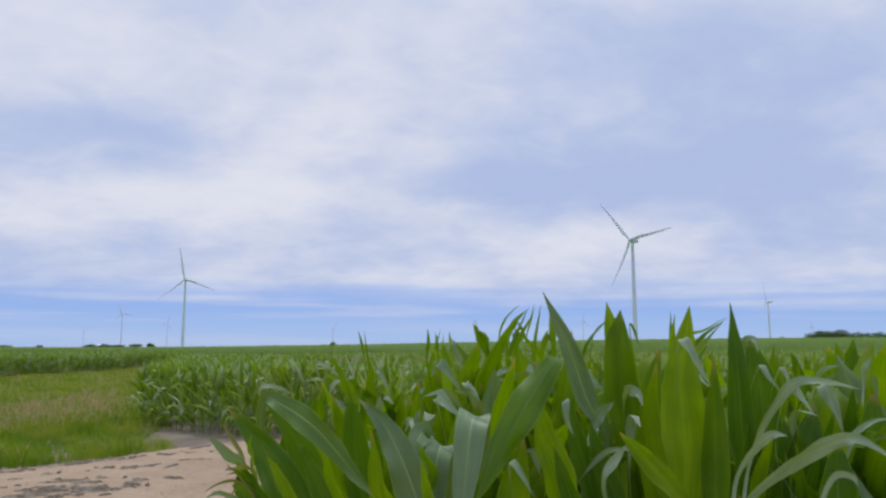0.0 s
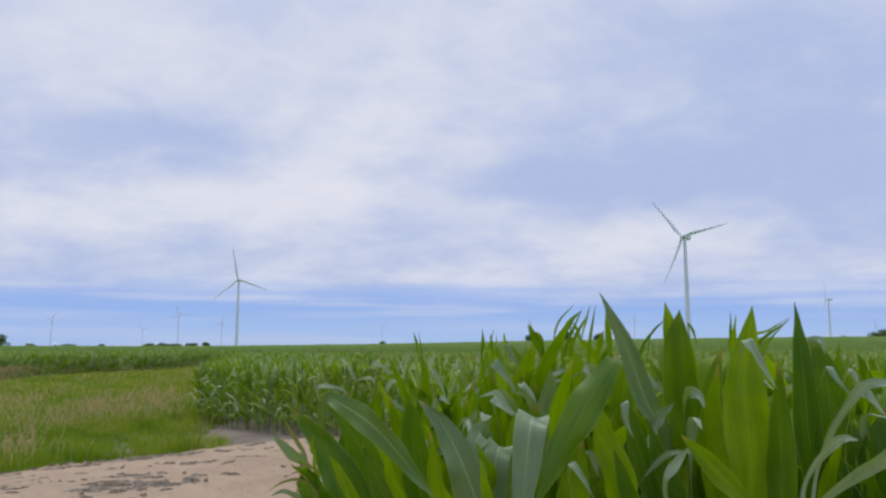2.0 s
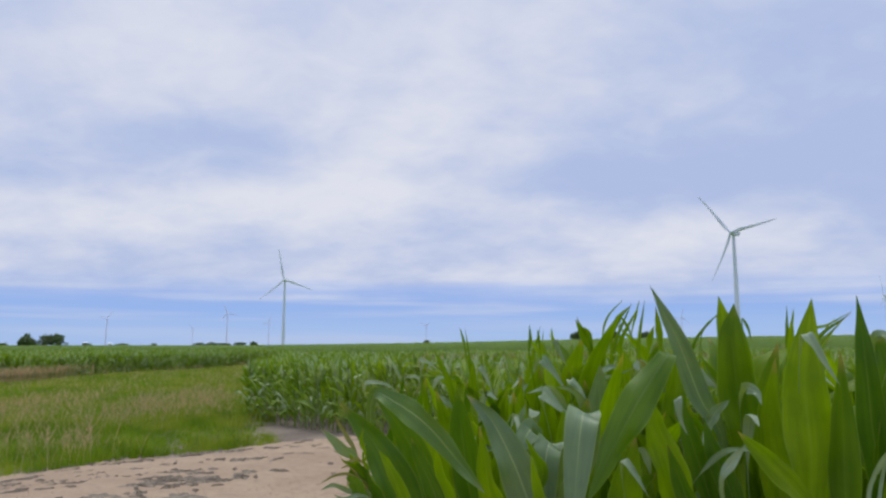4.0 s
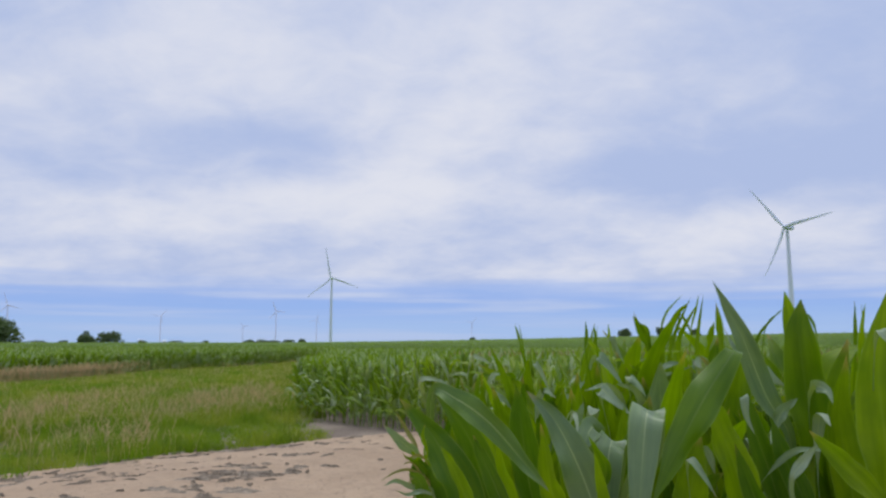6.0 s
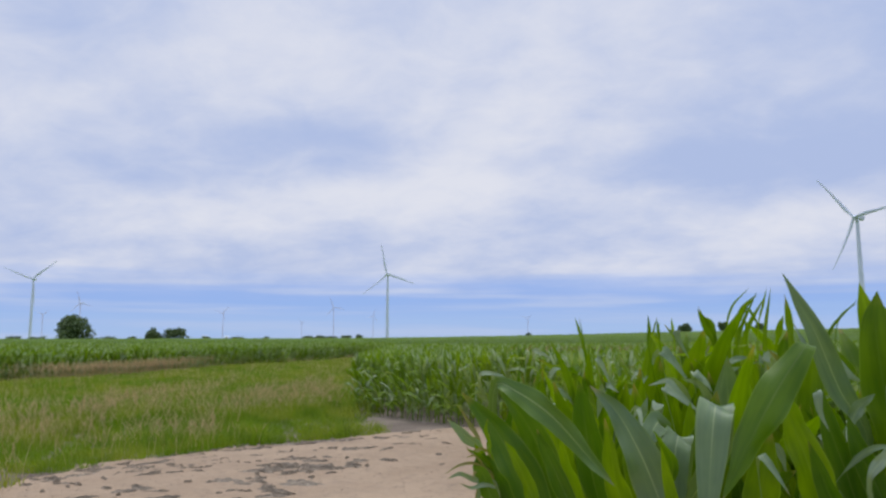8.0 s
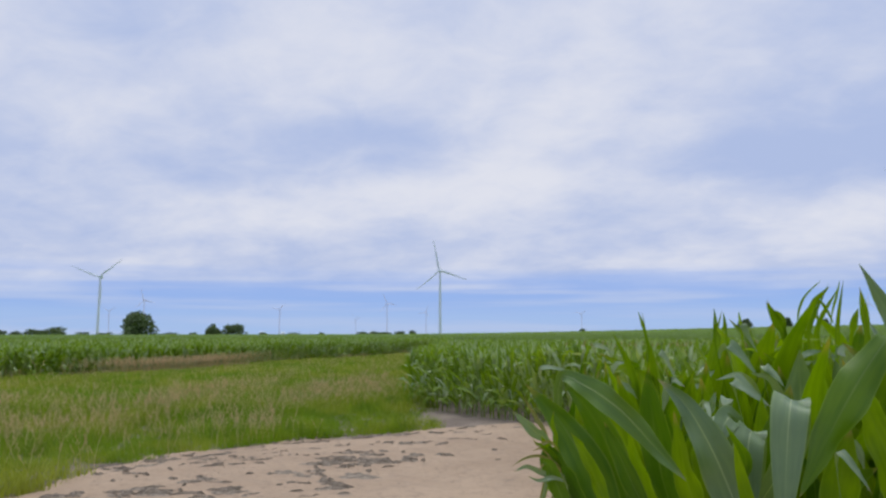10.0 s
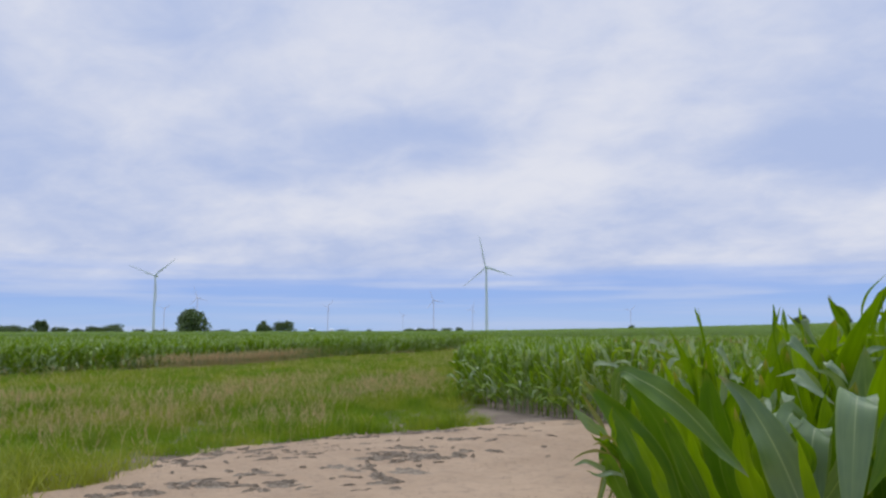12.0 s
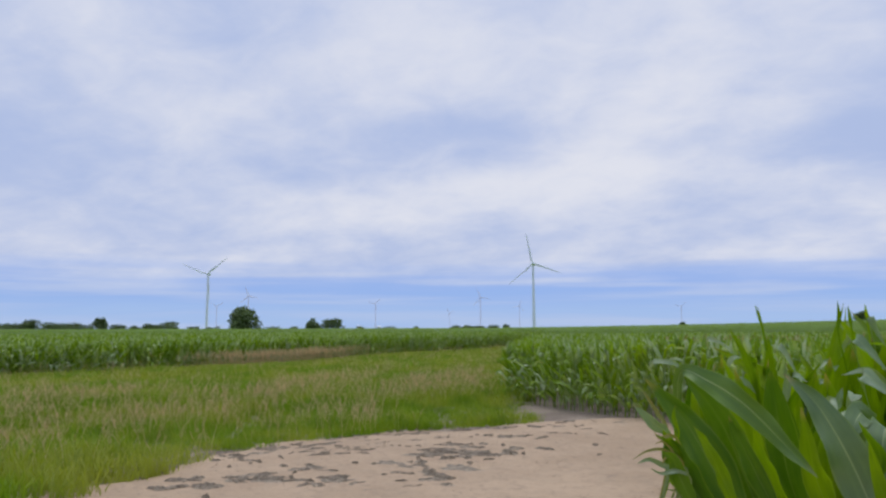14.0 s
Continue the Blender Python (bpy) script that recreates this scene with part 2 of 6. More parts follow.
# ---------------------------------------------------------------- mesh helpers
def mesh_of(name, verts, faces, material, uvs=None, smooth=True):
    """A mesh from arrays: verts (n, 3), quads or triangles (m, k), uvs (n, 2) by vertex."""
    me = bpy.data.meshes.new(name)
    verts, faces = np.asarray(verts, np.float32), np.asarray(faces, np.int32)
    m, k = faces.shape
    me.vertices.add(len(verts))
    me.vertices.foreach_set("co", verts.ravel())
    me.loops.add(m * k)
    me.loops.foreach_set("vertex_index", faces.ravel())
    me.polygons.add(m)
    me.polygons.foreach_set("loop_start", np.arange(0, m * k, k, dtype=np.int32))
    me.polygons.foreach_set("use_smooth", np.full(m, smooth))
    if uvs is not None:
        layer = me.uv_layers.new(name="UVMap")
        layer.data.foreach_set("uv", np.asarray(uvs, np.float32)[faces.ravel()].ravel())
    me.materials.append(material)
    me.update(calc_edges=True)
    return me


def part(name, data, parent, label=""):
    ob = new(name, data)
    ob.parent = parent
    return tagged(ob, label)


def smooth(a, b, x):
    t = np.clip((x - a) / (b - a), 0, 1)
    return t * t * (3 - 2 * t)


def joined(pieces):
    """Join (verts, faces, uvs) triples into one."""
    at, vs, fs, us = 0, [], [], []
    for v, f, u in pieces:
        vs.append(v), fs.append(f + at), us.append(u)
        at += len(v)
    return np.concatenate(vs), np.concatenate(fs), np.concatenate(us)


def tube(points, radii, sides=6):
    """A tapered tube along points, closed at its end."""
    points, radii = np.asarray(points, float), np.asarray(radii, float)
    ways = np.gradient(points, axis=0)
    ways /= np.linalg.norm(ways, axis=1)[:, None] + 1e-9
    ref = np.where(np.abs(ways[:, 2:3]) > 0.9, np.array([[1.0, 0, 0]]), np.array([[0, 0, 1.0]]))
    a = np.cross(ways, ref)
    a /= np.linalg.norm(a, axis=1)[:, None] + 1e-9
    b = np.cross(ways, a)
    turn = np.linspace(0, 2 * np.pi, sides, endpoint=False)
    v = points[:, None] + radii[:, None, None] * (np.cos(turn)[None, :, None] * a[:, None] + np.sin(turn)[None, :, None] * b[:, None])
    n = len(points)
    i, j = np.meshgrid(np.arange(n - 1), np.arange(sides), indexing="ij")
    k = (j + 1) % sides
    f = np.stack([i * sides + j, i * sides + k, (i + 1) * sides + k, (i + 1) * sides + j], -1).reshape(-1, 4)
    u = np.stack(np.broadcast_arrays((np.arange(sides) / sides)[None, :], np.linspace(0, 1, n)[:, None]), -1).reshape(-1, 2)
    return v.reshape(-1, 3), f, u


def ribbon(points, sides, normals, half, cup, ruffle, across, phase=0.0):
    """A leaf blade along points: half widths, a cupped section and wavy margins."""
    n = len(points)
    s = np.linspace(0, 1, n)
    c = np.linspace(-1, 1, across + 1)
    wave = ruffle * np.sin(s * 21 + phase)[:, None] * c[None, :] ** 2 * half[:, None] + ruffle * 0.6 * np.sin(s * 33 + 2 * phase)[:, None] * c[None, :] ** 3 * half[:, None]
    lift = cup * (np.abs(c)[None, :] ** 1.2) * half[:, None] + wave
    v = points[:, None] + sides[:, None] * (c[None, :, None] * half[:, None, None]) + normals[:, None] * lift[..., None]
    i, j = np.meshgrid(np.arange(n - 1), np.arange(across), indexing="ij")
    w = across + 1
    f = np.stack([i * w + j, i * w + j + 1, (i + 1) * w + j + 1, (i + 1) * w + j], -1).reshape(-1, 4)
    u = np.stack(np.broadcast_arrays(((c + 1) / 2)[None, :], s[:, None]), -1).reshape(-1, 2)
    return v.reshape(-1, 3), f, u


def blade_width(s):
    """How a corn leaf's width runs from collar to tip."""
    return np.clip((0.45 + 0.55 * smooth(0.0, 0.25, s)) * (1 - s ** 2.4) ** 1.0, 0.012, 1)


def corn_blade(rng, base, azimuth, length, width, rise, bend, along, across):
    """One arching corn leaf. rise: degrees over the level at its base; bend: how far it falls over."""
    s = np.linspace(0, 1, along + 1)
    kink = rng.uniform(0.4, 0.75)
    fold = (rng.uniform(50, 110) if rng.uniform() < 0.5 else 0.0) * smooth(kink - 0.06, kink + 0.06, s)
    angle = np.radians(np.maximum(rise - bend * s ** 1.6 - fold, -100))
    side_bend = np.radians(rng.uniform(-30, 30)) * s ** 2
    az = azimuth + side_bend
    way = np.stack([np.cos(az) * np.cos(angle), np.sin(az) * np.cos(angle), np.sin(angle)], -1)
    pts = base + np.concatenate([np.zeros((1, 3)), np.cumsum((way[1:] + way[:-1]) / 2, 0)]) * length / along
    side = np.stack([-np.sin(az), np.cos(az), np.zeros_like(az)], -1)
    normal = np.cross(way, side)
    twist = np.radians(rng.uniform(-110, 110)) * s ** 1.2
    side, normal = (np.cos(twist)[:, None] * side + np.sin(twist)[:, None] * normal, np.cos(twist)[:, None] * normal - np.sin(twist)[:, None] * side)
    return ribbon(pts, side, normal, blade_width(s) * width / 2, 0.28, 0.16 if along > 5 else 0.0, across, rng.uniform(0, 6))


def corn_plan(rng, height, leaves):
    """The leaves of one plant: base height, azimuth, length, width, rise and bend."""
    spin = rng.uniform(0, 2 * np.pi)
    rows = []
    for i in range(leaves):
        k = i / (leaves - 1)
        z = height * (0.10 + 0.68 * k)
        az = spin + np.pi * (i % 2) + rng.normal(0, 0.25)
        length = (0.62 + 0.32 * math.sin(math.pi * min(1, 0.25 + 0.75 * k))) * rng.uniform(0.88, 1.1) * (1.0 if k < 0.85 else 0.72)
        rise = 52 + 33 * k + rng.normal(0, 5)
        bend = (105 - 92 * k ** 1.1) * rng.uniform(0.6, 1.3)
        rows.append((z, az, length * height / 1.45, 0.088 * rng.uniform(0.85, 1.15), rise, bend))
    return rows


def corn_pieces(rng, height, leaves, along, across, wide=1.3, short=0.72, fall=0.8):
    """One whole plant as joined arrays, for the fields."""
    pieces = [tube([(0, 0, 0), (0, 0, height * 0.45), (0, 0, height * 0.86)], [0.014, 0.012, 0.004], 4)]
    for z, az, length, width, rise, bend in corn_plan(rng, height, leaves):
        pieces.append(corn_blade(rng, np.array([0, 0, z]), az, length * short, width * wide, rise, bend * fall, along, across))
    return joined(pieces)


def scattered(name, kinds, places, material, label, category, rng, low=0.85, high=1.12):
    """Many pieces of some kinds set on places (x, y, z) as one object of kind stuff."""
    pick = rng.integers(0, len(kinds), len(places))
    vs, fs, us, at = [], [], [], 0
    for k, (v, f, u) in enumerate(kinds):
        here = places[pick == k]
        n = len(here)
        if not n:
            continue
        a, size = rng.uniform(0, 2 * np.pi, n), rng.uniform(low, high, n)
        ca, sa = np.cos(a), np.sin(a)
        lean = rng.normal(0, 0.05, (n, 2))
        x = (ca[:, None] * v[None, :, 0] - sa[:, None] * v[None, :, 1]) * size[:, None]
        y = (sa[:, None] * v[None, :, 0] + ca[:, None] * v[None, :, 1]) * size[:, None]
        z = v[None, :, 2] * size[:, None]
        x, y = x + lean[:, :1] * z, y + lean[:, 1:] * z
        vs.append((np.stack([x, y, z], -1) + here[:, None]).reshape(-1, 3))
        fs.append((f[None] + (at + np.arange(n) * len(v))[:, None, None]).reshape(-1, f.shape[1]))
        us.append(np.tile(u, (n, 1)))
        at += n * len(v)
    ob = new(name, mesh_of(name, np.concatenate(vs), np.concatenate(fs), material, np.concatenate(us)))
    return tagged(ob, label, category, kind="stuff")


# ---------------------------------------------------------------- the lie of the land
def bearing(x, y):
    """Degrees to the left of the y axis."""
    return np.degrees(np.arctan2(-x, y))


def ground_z(x, y):
    """Height of the ground: the sandy pad is level, the fields lie a little lower and rise to a low ridge in the east."""
    x, y = np.asarray(x, float), np.asarray(y, float)
    r = np.hypot(x, y)
    az = bearing(x, y)
    fall = -0.22 * smooth(11.5, 18.0, r - np.clip(0.22 * (18 - az), -3, 5)) - 0.18 * smooth(18, 32, r)
    ridge = np.interp(az, [-30, -20, -10, 0, 10, 20, 28, 40], [0.72, 0.70, 0.62, 0.47, 0.26, 0.10, 0.0, 0.0])
    rise = smooth(45, 340, r) * (0.50 + 340 * np.tan(np.radians(ridge)))
    swell = 0.05 * np.sin(x * 0.31 + 1) * np.sin(y * 0.27) * smooth(4, 14, r)
    return fall + rise + swell


def inside(x, y, corners):
    """Which points lie in a polygon."""
    hit = np.zeros(np.shape(x), bool)
    j = len(corners) - 1
    for i in range(len(corners)):
        (xi, yi), (xj, yj) = corners[i], corners[j]
        hit ^= ((yi > y) != (yj > y)) & (x < (xj - xi) * (y - yi) / (yj - yi + 1e-12) + xi)
        j = i
    return hit


NEAR_FIELD = [(-0.30, 1.75), (-0.62, 3.0), (-1.15, 6.0), (-1.75, 9.6), (-1.2, 11.0), (60, 110), (80, 60), (60, -4), (3.4, -4), (1.15, 0.75)]
BLOCK = [(-7.75, 15.6), (-4.1, 12.75), (-1.2, 10.6), (-0.5, 11.6), (60, 110), (-28, 62)]
LEFT_FIELD = [(-30, -10), (-29.5, 36), (-31, 66), (-42, 110), (-120, 110), (-120, -10)]
SAND = [(-3.57, 12.9), (-5.1, 11.7), (-6.95, 10.2), (-7.45, 9.0), (-7.5, 7.5), (-7.4, 5.9), (-7.1, 4.3), (-6.7, 2.6), (-6.6, 0.0), (-6.6, -7.0), (-1.0, -7.5),
        (3.0, -7.0), (2.6, -3.6), (0.55, 0.7), (-0.75, 1.6), (-1.0, 3.0), (-1.5, 6.0), (-1.95, 9.6), (-1.4, 10.5), (-2.6, 11.6)]
rng = np.random.default_rng(11)

# the ground: rings of ever wider cells, from under the feet to the horizon
rad = np.concatenate([[0.0], np.geomspace(0.6, 4200, 150)])
ang = np.linspace(0, 2 * np.pi, 240, endpoint=False)
R, T = np.meshgrid(rad, ang, indexing="ij")
gx, gy = R * np.sin(T), R * np.cos(T)
i, j = np.meshgrid(np.arange(len(rad) - 1), np.arange(240), indexing="ij")
quads = np.stack([i * 240 + j, (i + 1) * 240 + j, (i + 1) * 240 + (j + 1) % 240, i * 240 + (j + 1) % 240], -1).reshape(-1, 4)
gz = ground_z(gx, gy) + 0.012 * np.sin(gx * 5.1) * np.sin(gy * 4.3) * (R < 60) - 0.04 * inside(gx, gy, SAND)
ground = new("ground", mesh_of("ground", np.stack([gx, gy, gz], -1).reshape(-1, 3), quads[:, ::-1], soil))
tagged(ground, "bare greyish soil under the crops and the grass", "ground", kind="structure")

# the sandy pad, a fine sheet with ruts and an uneven rim
cell = 0.07
xs, ys = np.arange(-7.8, 3.4, cell), np.arange(-7.6, 13.4, cell)
PX, PY = np.meshgrid(xs, ys, indexing="ij")
wob = 0.22 * np.sin(PX * 2.3 + PY * 1.7) + 0.13 * np.sin(PX * 6.1 - PY * 4.4) + 0.08 * np.sin(PX * 13 + PY * 11)
inn = inside(PX + wob, PY + 0.7 * wob, SAND)
relief = sum(a * np.sin(PX * b + c) * np.sin(PY * d + e) for a, b, c, d, e in
             ((0.012, 1.3, 0.4, 1.1, 2.0), (0.007, 3.7, 1.4, 2.9, 0.7), (0.004, 8.1, 2.4, 7.3, 1.7), (0.003, 17.0, 0.3, 15.0, 2.2)))
soft = inn.astype(float)
for _ in range(5):
    soft[1:-1, 1:-1] = (soft[1:-1, 1:-1] * 2 + soft[:-2, 1:-1] + soft[2:, 1:-1] + soft[1:-1, :-2] + soft[1:-1, 2:]) / 6
lift_up = -0.05 + 0.078 * smooth(0.12, 0.75, soft)
keep = np.zeros_like(inn)
keep[:-1, :-1] = (soft > 0.03)[:-1, :-1]
keep[-1], keep[:, -1] = False, False
number = np.arange(PX.size).reshape(PX.shape)
ii, jj = np.nonzero(keep)
faces = np.stack([number[ii, jj], number[ii + 1, jj], number[ii + 1, jj + 1], number[ii, jj + 1]], -1)
used, back_to = np.unique(faces, return_inverse=True)
pad_v = np.stack([PX, PY, ground_z(PX, PY) + lift_up + relief], -1).reshape(-1, 3)[used]
pad = new("sandy_track", mesh_of("sandy_track", pad_v, back_to.reshape(faces.shape), sand))
tagged(pad, "pale dry sandy field track with dark crusted patches", "track", kind="structure")


# ---------------------------------------------------------------- far crops: a canopy sheet beyond the modelled plants
def far_canopy(name, r0, r1, a0, a1, nr, na, label):
    rr, aa = np.geomspace(r0, r1, nr), np.radians(np.linspace(a0, a1, na))
    R, A = np.meshgrid(rr, aa, indexing="ij")
    x, y = -R * np.sin(A), R * np.cos(A)
    bump = rng.normal(0, 0.16, x.shape) * np.clip(1.3 - R / 900, 0.35, 1)
    z = ground_z(x, y) + 1.18 + bump
    i, j = np.meshgrid(np.arange(nr - 1), np.arange(na - 1), indexing="ij")
    f = np.stack([i * na + j, i * na + j + 1, (i + 1) * na + j + 1, (i + 1) * na + j], -1).reshape(-1, 4)
    z[0] = ground_z(x[0], y[0]) + 0.3
    ob = new(name, mesh_of(name, np.stack([x, y, z], -1).reshape(-1, 3), f, canopy_green))
    return tagged(ob, label, "corn field", kind="stuff")


far_canopy("far_corn_field", 86, 1500, -38, 74, 120, 1100, "far green corn field reaching the horizon")


# ---------------------------------------------------------------- corn fields as stuff
def in_rows(corners, along, gap, step, keep_if):
    """Plant places on rows that run at an angle of along degrees."""
    c, s = math.cos(radians(along)), math.sin(radians(along))
    p = np.array(corners)
    u, v = p @ (c, s), p @ (-s, c)
    U, V = np.meshgrid(np.arange(u.min(), u.max(), step), np.arange(v.min(), v.max(), gap), indexing="ij")
    U, V = U + rng.normal(0, 0.03, U.shape), V + rng.normal(0, 0.035, V.shape)
    x, y = (U * c - V * s).ravel(), (U * s + V * c).ravel()
    az, r = bearing(x, y), np.hypot(x, y)
    ok = inside(x, y, corners) & ((az > -34) | ((r < 7.5) & (az > -125))) & (az < 70) & keep_if(x, y, r)
    x, y = x[ok], y[ok]
    return np.stack([x, y, ground_z(x, y) - 0.01], -1)


full = [corn_pieces(np.random.default_rng(k), 1.42, 12, 6, 2) for k in range(12)]
upright = [corn_pieces(np.random.default_rng(20 + k), 1.42, 13, 5, 1, 0.92, 0.66, 0.62) for k in range(14)]
thin = [corn_pieces(np.random.default_rng(70 + k), 1.42, 7, 3, 1, 1.6) for k in range(8)]

near_places = in_rows(NEAR_FIELD, 68, 0.74, 0.17, lambda x, y, r: (r < 30) & (r > 1.45))
order = np.argsort(np.hypot(near_places[:, 0], near_places[:, 1]))
near_places = near_places[order]
single_places, near_rest = near_places[:260], near_places[260:]
# a few stray plants between the first rows
stray = np.random.default_rng(9)
a_stray, r_stray = np.radians(stray.uniform(-26, 5, 46)), stray.uniform(2.1, 4.8, 46)
stray_x, stray_y = -r_stray * np.sin(a_stray), r_stray * np.cos(a_stray)
single_places = np.concatenate([single_places, np.stack([stray_x, stray_y, ground_z(stray_x, stray_y) - 0.01], -1)])
scattered("corn_stand", upright, near_rest, corn_field_leaf, "dense green corn plants of the near field", "corn field", rng, 0.88, 1.06)
block_places = in_rows(BLOCK, 140, 0.74, 0.17, lambda x, y, r: (r < 32) & ~inside(x, y, NEAR_FIELD))
scattered("corn_block", upright, block_places, corn_field_leaf, "green corn block with bare stalk feet beside the sandy track", "corn field", rng, 0.95, 1.1)
right_mid = in_rows(NEAR_FIELD, 68, 0.74, 0.24, lambda x, y, r: (r >= 30) & (r < 92))
scattered("corn_slope", thin, right_mid, corn_field_leaf, "green corn on the gently rising field", "corn field", rng)
block_mid = in_rows(BLOCK, 140, 0.74, 0.24, lambda x, y, r: (r >= 32) & (r < 92) & ~inside(x, y, NEAR_FIELD))
scattered("corn_block_back", thin, block_mid, corn_field_leaf, "green corn behind the block's first rows", "corn field", rng)
left_front = in_rows(LEFT_FIELD, 88, 0.74, 0.18, lambda x, y, r: (x > -36) & (r < 92))
scattered("corn_left_edge", full, left_front, corn_field_leaf, "first rows of the corn field across the grass", "corn field", rng, 0.95, 1.12)
yellow = near_rest[(np.hypot(near_rest[:, 0], near_rest[:, 1]) > 23) & (bearing(near_rest[:, 0], near_rest[:, 1]) > 6)]
yellow = np.concatenate([yellow, block_places[(np.hypot(block_places[:, 0], block_places[:, 1]) > 27) & (bearing(block_places[:, 0], block_places[:, 1]) < 15)]])
scattered("yellowed_corn", full, yellow[:: 2] + (0.2, 0.08, 0), dry_leaf, "yellowed patch of corn within the green field", "corn field", rng, 1.08, 1.22)
left_mid = in_rows(LEFT_FIELD, 88, 0.74, 0.30, lambda x, y, r: (x <= -36) & (r < 100))
scattered("corn_left_field", thin, left_mid, corn_field_leaf, "green corn field across the grass", "corn field", rng)


# ---------------------------------------------------------------- single corn plants
def corn_plant(seed, height=1.4, leaves=10):
    """A corn plant with its stalk and each leaf as a mesh of its own."""
    r = np.random.default_rng(seed)
    thing = new("corn_plant")
    v, f, u = tube([(0, 0, 0), (0.004, 0, height * 0.3), (0, 0.004, height * 0.6), (0, 0, height * 0.86)], [0.016, 0.015, 0.012, 0.004], 8)
    part("stalk", mesh_of("stalk", v, f, corn_stalk, u), thing)
    for k, (z, az, length, width, rise, bend) in enumerate(corn_plan(r, height, leaves)):
        v, f, u = corn_blade(r, np.array([0, 0, z]), az, length, width * 1.8, rise, bend * 0.8, 10, 4)
        part("leaf", mesh_of("leaf", v, f, dry_leaf if k == 0 and seed % 3 == 0 else waxy_sheen_leaf if (k + seed) % 6 == 1 else corn_leaf, u), thing)
    return tagged(thing, "green corn plant with long arching leaves in a dense row", "corn plant", "corn plants of the near field")


kinds = []
for n, (x, y, z) in enumerate(single_places):
    size = rng.uniform(0.74, 0.86) if math.hypot(x, y) < 2.2 else (rng.uniform(0.74, 0.88) if math.hypot(x, y) < 4.5 else rng.uniform(0.80, 0.93)) if bearing(x, y) > 4 else rng.uniform(0.93, 1.10)
    m = pose(x, y, z, rng.normal(0, 2), rng.normal(0, 2), rng.uniform(0, 360)) @ Matrix.Scale(size, 4)
    if n < 10:
        plant = corn_plant(500 + n)
        plant.matrix_basis = m
        kinds.append(plant)
    else:
        copy_thing(kinds[n % 10], Matrix(m) @ Matrix.Diagonal([1 / s for s in kinds[n % 10].scale] + [1]))


# the plants at the field's rim, whose leaves stand out one by one
def hero_plant(x, y, top=1.12):
    thing = new("corn_plant")
    thing.location = (x, y, float(ground_z(x, y)) - 0.01)
    v, f, u = tube([(0, 0, 0), (0.005, 0, top * 0.4), (0, 0.004, top * 0.8), (0, 0, top)], [0.017, 0.016, 0.013, 0.008], 8)
    part("stalk", mesh_of("stalk", v, f, corn_stalk, u), thing)
    return tagged(thing, "green corn plant with broad leaves at the field's rim", "corn plant", "corn plants of the near field")


